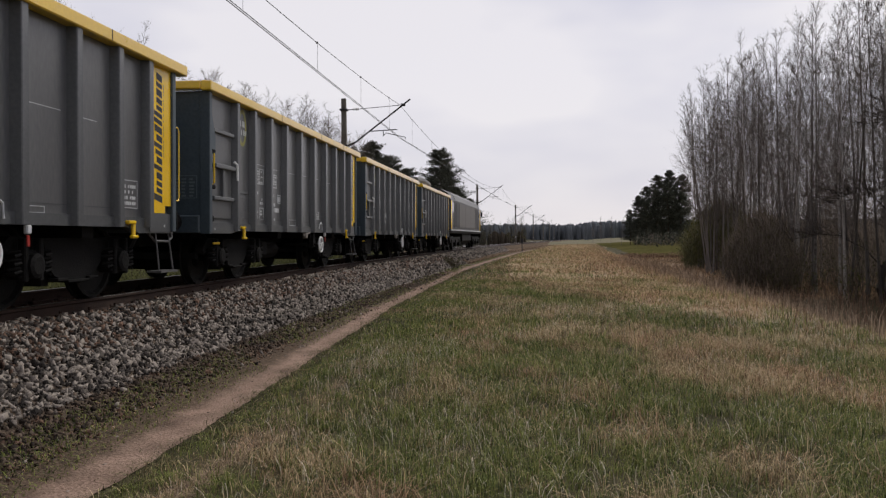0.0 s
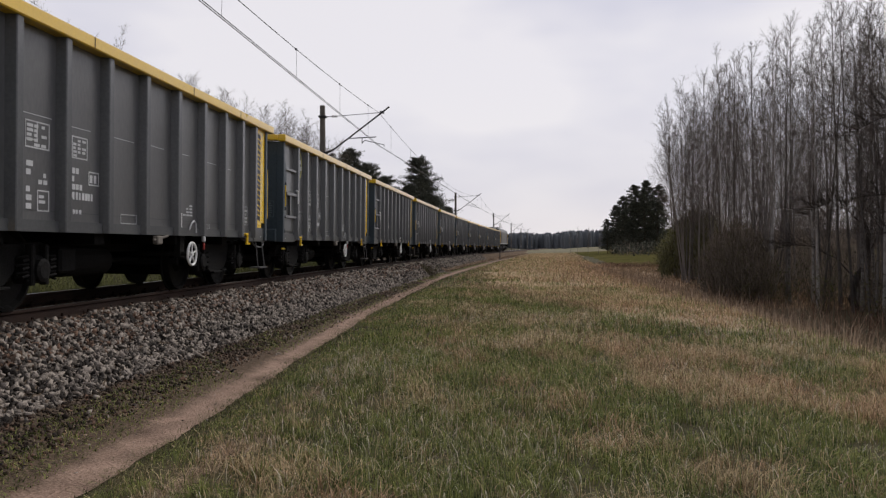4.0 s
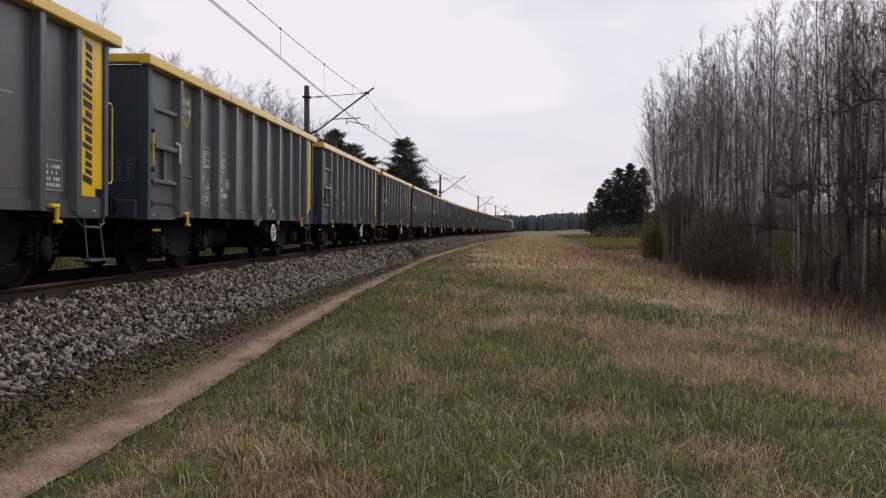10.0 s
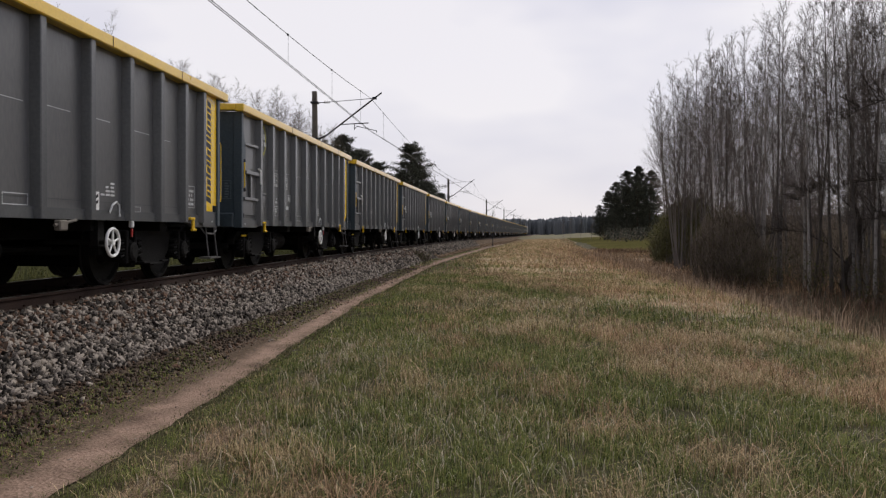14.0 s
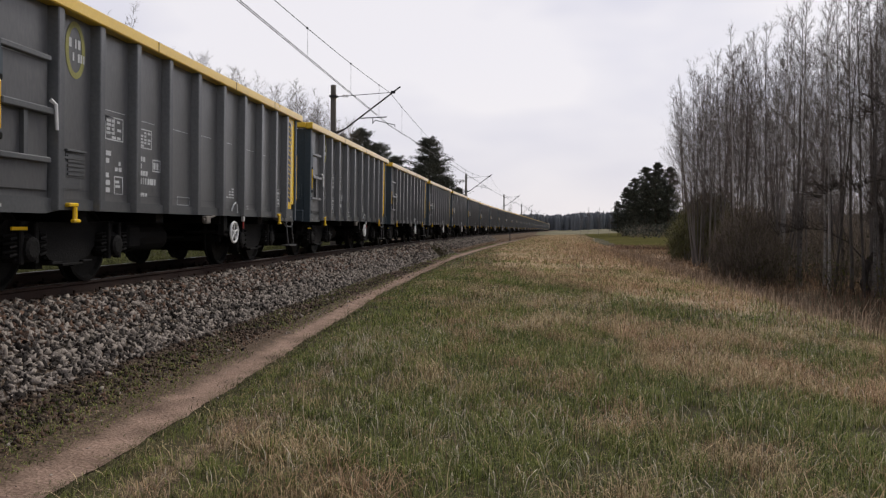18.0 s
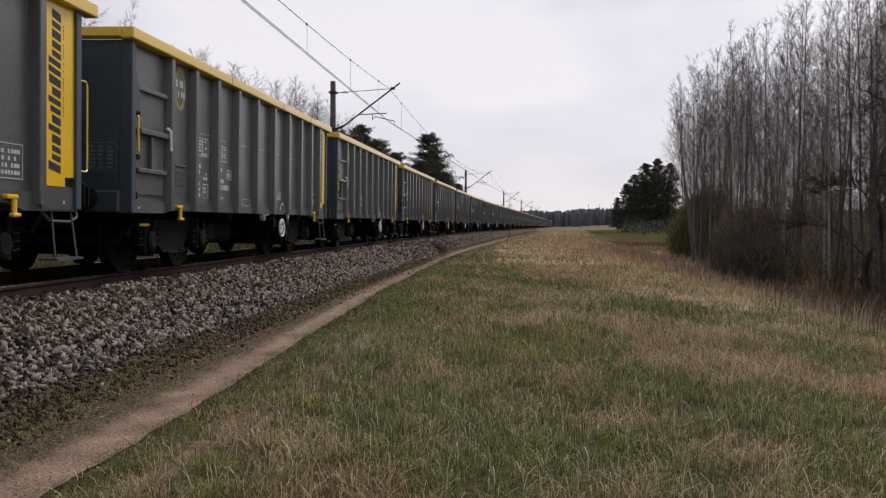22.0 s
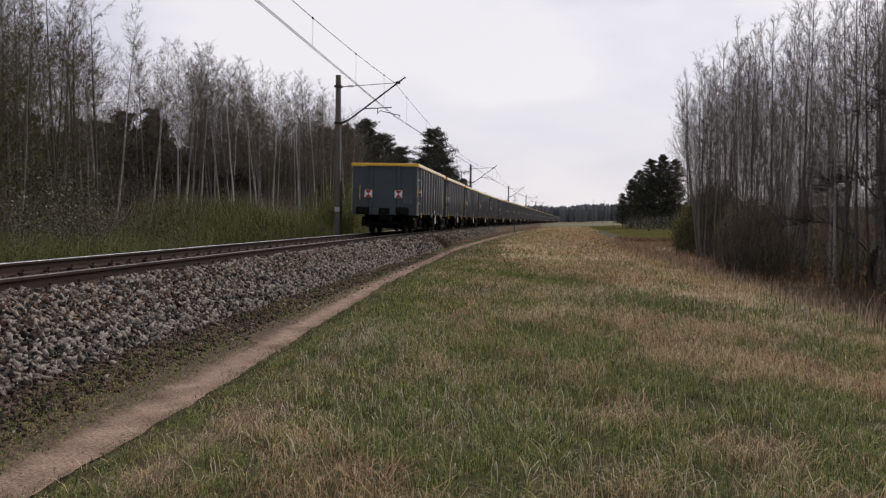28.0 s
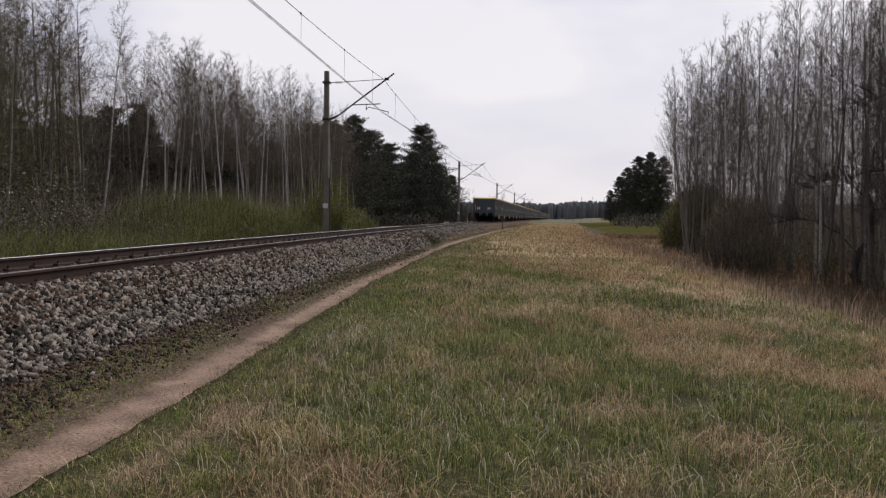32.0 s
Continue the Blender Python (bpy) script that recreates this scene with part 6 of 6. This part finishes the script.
blades("verge_grass", x, y, 0.45 * np.interp(u, [-12, -6, -3], [1.6, 1.0, 0.5]), 0.010, M_FRESH, "tall green grass across the track", 0.35)
x, y, u = meadow(42000, 3, 80, -0.75, 0.06, 1.2)
x = x + path_l(y)
okk = wave(x * 3, y * 1.5, 6.0) > -0.35
blades("verge_weeds", x[okk], y[okk], 0.045 + 0 * x[okk], 0.0035, M_GRASS, "sparse low weeds on the cinder verge", 0.9)

# dry matted grass under the standing blades further out
strip("meadow_thatch", axis_steps([15, (60, 1), (205, 5)]), lambda s: np.interp(s, [15, 24, 34, 60, 125], [9.5, 7.4, 5.2, 4.2, 4.6]) + 0.3 * np.sin(s * 0.9), lambda s: np.interp(s, [15, 24, 34, 60, 74, 125, 205], [11.2, 11.6, 12.5, 19, 13.0, 11.8, 11.5]), 24, M_THATCH, 0.02, "matted straw-coloured old grass")

# ---- distance ----
fx = axis_steps([9.0, (40, 3), (160, 15)])
fy = axis_steps([72, (170, 6), (420, 25)])
FX, FY = np.meshgrid(fx, fy)
FX = FX + 0.045 * (FY - 72)
SY = axis_steps([190, (260, 10), (600, 40)])
SX = axis_steps([-2, (40, 6), (260, 22)])
HX, HY = np.meshgrid(SX, SY)
HX = HX + 0.03 * (HY - 104)


def inner(shape, lift):
    """Lift of a sheet over the ground: its border dips below, so that it meets the soil without an edge."""
    z = np.full(shape, lift)
    z[0], z[-1], z[:, 0], z[:, -1] = -0.25, -0.25, -0.25, -0.25
    return z


tagged(new("stubble_field", raw_mesh("stubble_field", np.stack([HX.ravel(), HY.ravel(), ground_z(HX.ravel(), HY.ravel()) + inner(HX.shape, 0.3).ravel()], 1), grid_faces(len(SX), len(SY)), M_STUBBLE)), "pale stubble field in the distance", "field", kind="structure")
tagged(new("far_meadow", raw_mesh("far_meadow", np.stack([FX.ravel(), FY.ravel(), ground_z(FX.ravel(), FY.ravel()) + inner(FX.shape, 0.16).ravel()], 1), grid_faces(len(fx), len(fy)), M_FIELD)), "green meadow in the distance", "meadow", kind="structure")


def far_wood(name, n, x0, x1, y0, y1, h0, h1, seed, label, material=None):
    r = np.random.default_rng(seed)
    x, y = r.uniform(x0, x1, n), r.uniform(y0, y1, n)
    h = r.uniform(h0, h1, n) * (1 + 0.03 * np.sin(x * 0.013 + seed))
    w = h * r.uniform(0.08, 0.20, n)
    k = 6
    a = np.arange(k) * 2 * np.pi / k
    z = ground_z(x, y)
    rings = []
    for t, s in ((0.0, 1.0), (0.5, 1.0), (0.88, 0.62)):
        jit = r.uniform(0.7, 1.25, (n, k))
        rings.append(np.stack([x[:, None] + w[:, None] * s * np.cos(a) * jit, y[:, None] + w[:, None] * s * np.sin(a) * jit, (z + h * t)[:, None] + 0 * jit], 2))
    tip = np.stack([x, y, z + h], 1)[:, None, :]
    v = np.concatenate(rings + [tip], 1)
    f = []
    for q in range(2):
        for i in range(k):
            j = (i + 1) % k
            f += [(q * k + i, q * k + j, (q + 1) * k + j), (q * k + i, (q + 1) * k + j, (q + 1) * k + i)]
    f += [(2 * k + i, 2 * k + (i + 1) % k, 3 * k) for i in range(k)]
    F = np.array(f)[None] + (3 * k + 1) * np.arange(n)[:, None, None]
    return tagged(new(name, raw_mesh(name, v.reshape(-1, 3), F.reshape(-1, 3), material or M_HAZEWOOD)), label, "far forest", kind="stuff")


# Added cones close the gaps behind the grove; woodland shade is in their colour.
far_wood("dense_wood", 160, -80, -28, 128, 190, 7, 11, 27, "added dark wood backing the grove, its inner gloom put into colour", M_GLOOMWOOD)
far_wood("dense_wood", 420, -95, -43, 38, 160, 7, 12, 17, "added dark wood backing the grove, its inner gloom put into colour", M_GLOOMWOOD)
far_wood("far_forest", 7500, -500, 700, 840, 1000, 13.5, 17.5, 7, "conifer forest on the horizon, air haze painted into its blue-grey")
far_wood("far_copse", 200, 34, 110, 420, 470, 6, 10, 8, "distant mixed copse beyond the meadow")
far_wood("far_copse", 50, -16, 1, 240, 290, 3, 5, 11, "low brown bushes beside the line", M_GLOOMWOOD)
far_wood("far_copse", 120, -160, -30, 300, 420, 5, 9, 9, "distant trees beside the line")

# ---- small things by the track ----
post = thing("trackside_cabinet", "small pale grey concrete cabinet beside the track", "cabinet")
part("body", Shape().box(-0.27, 0.27, -0.2, 0.2, -0.2, 1.05, 0.03), M_MARK, post)
part("lid", Shape().box(-0.31, 0.31, -0.24, 0.24, 1.05, 1.12, 0.02), M_CONCRETE, post)
post.location = (*on_track(95, -3.4, 0).xy, ground_at(*on_track(95, -3.4, 0).xy))
sign = thing("line_sign_post", "dark thin sign post beside the footpath", "sign post")
part("pole", Shape().tube([(0, 0, -0.2), (0, 0, 1.55)], 0.05, 8), M_GALV, sign)
part("sign_plate", Shape().box(-0.14, 0.14, -0.065, -0.05, 1.05, 1.5, 0.01), M_GALV, sign)
sign.location = (on_track(97, 3.0, 0).x, on_track(97, 3.0, 0).y, ground_at(*on_track(97, 3.0, 0).xy))
bank = Shape()
for k, (dx, dy, sx, sy, hh) in enumerate(((0, 0, 4.2, 2.2, 0.8),)):
    nn = 12
    vv = [(dx + sx * q * math.cos(a * 6.283 / nn), dy + sy * q * math.sin(a * 6.283 / nn), hh * (1 - q * q) - 0.05 + 0.06 * math.sin(3 * a + k)) for q in (1.0, 0.7, 0.35) for a in range(nn)] + [(dx, dy, hh)]
    bank.add(vv, [(r0 * nn + a, r0 * nn + (a + 1) % nn, (r0 + 1) * nn + (a + 1) % nn, (r0 + 1) * nn + a) for r0 in range(2) for a in range(nn)] + [(2 * nn + a, 2 * nn + (a + 1) % nn, 3 * nn) for a in range(nn)])
heap = tagged(new("sand_heap", bank.mesh("sand_heap", M_SANDY, True)), "pale sandy heap beside a dirt crossing", "sand heap")
heap.location = (-11.5, 95, ground_at(-11.5, 95))
heap.scale = (1.9, 2.6, 1.05)


# ---- motion ----
def train_rows():
    """Seconds, and how far along the line the last wagon's rear end has come."""
    return [(0.0, -474.06), (1.0, -455.36), (2.0, -436.52), (3.0, -417.90), (3.5, -408.55), (5.5, -371.78), (6.0, -362.58), (7.0, -344.80), (8.0, -326.38), (9.0, -308.18), (10.0, -289.70), (11.0, -271.12), (12.0, -253.04), (13.0, -234.56), (14.0, -216.54), (14.5, -207.37), (16.5, -170.57), (17.0, -161.59), (18.0, -143.46), (19.0, -125.51), (20.0, -107.20), (21.0, -89.43), (22.0, -71.23), (23.0, -53.49), (24.0, -35.35), (25.0, -17.47), (25.5, -8.53), (27.5, 26.83), (29.0, 53.59), (31.0, 88.12), (32.0, 105.50)]


def rolling_pose(s):
    return Matrix.Translation(on_track(s, 0, RAIL_TOP)) @ pose(0, 0, 0, 0, 0.85, -math.degrees(track_turn(s)))


def motions():
    rows = train_rows()
    seconds = [r[0] for r in rows]
    place = [r[1] for r in rows]
    keyed = sorted(set(seconds) | {float(k) for k in range(33)})
    at = {t: float(np.interp(t, seconds, place)) for t in keyed}
    for i, w in enumerate(wagons):
        walk(w, [(t, rolling_pose(at[t] + i * WAGON_PITCH + HALF)) for t in keyed])
    ahead = WAGON_COUNT * WAGON_PITCH + 10.46
    walk(loco, [(t, rolling_pose(at[t] + ahead)) for t in keyed])
    # every wheelset rolls alike: one keyed turn for each place in a bogie, shared by all of that place
    done = {}
    for ob in [o for w in (*wagons, loco) for o in w.children_recursive if o.name.startswith("wheelset")]:
        key = round(ob.location.y, 3)
        if key not in done:
            spin = -math.degrees(17.9 / FPS / 0.46)
            walk(ob, [(k / FPS, pose(0, ob.location.y, 0.46, (spin * k) % 360)) for k in range(0, 32 * FPS + 1)])
            done[key] = ob.animation_data
        else:
            ob.rotation_mode = "QUATERNION"
            ob.animation_data_create()
            ob.animation_data.action = done[key].action
            ob.animation_data.action_slot = done[key].action_slot


motions()
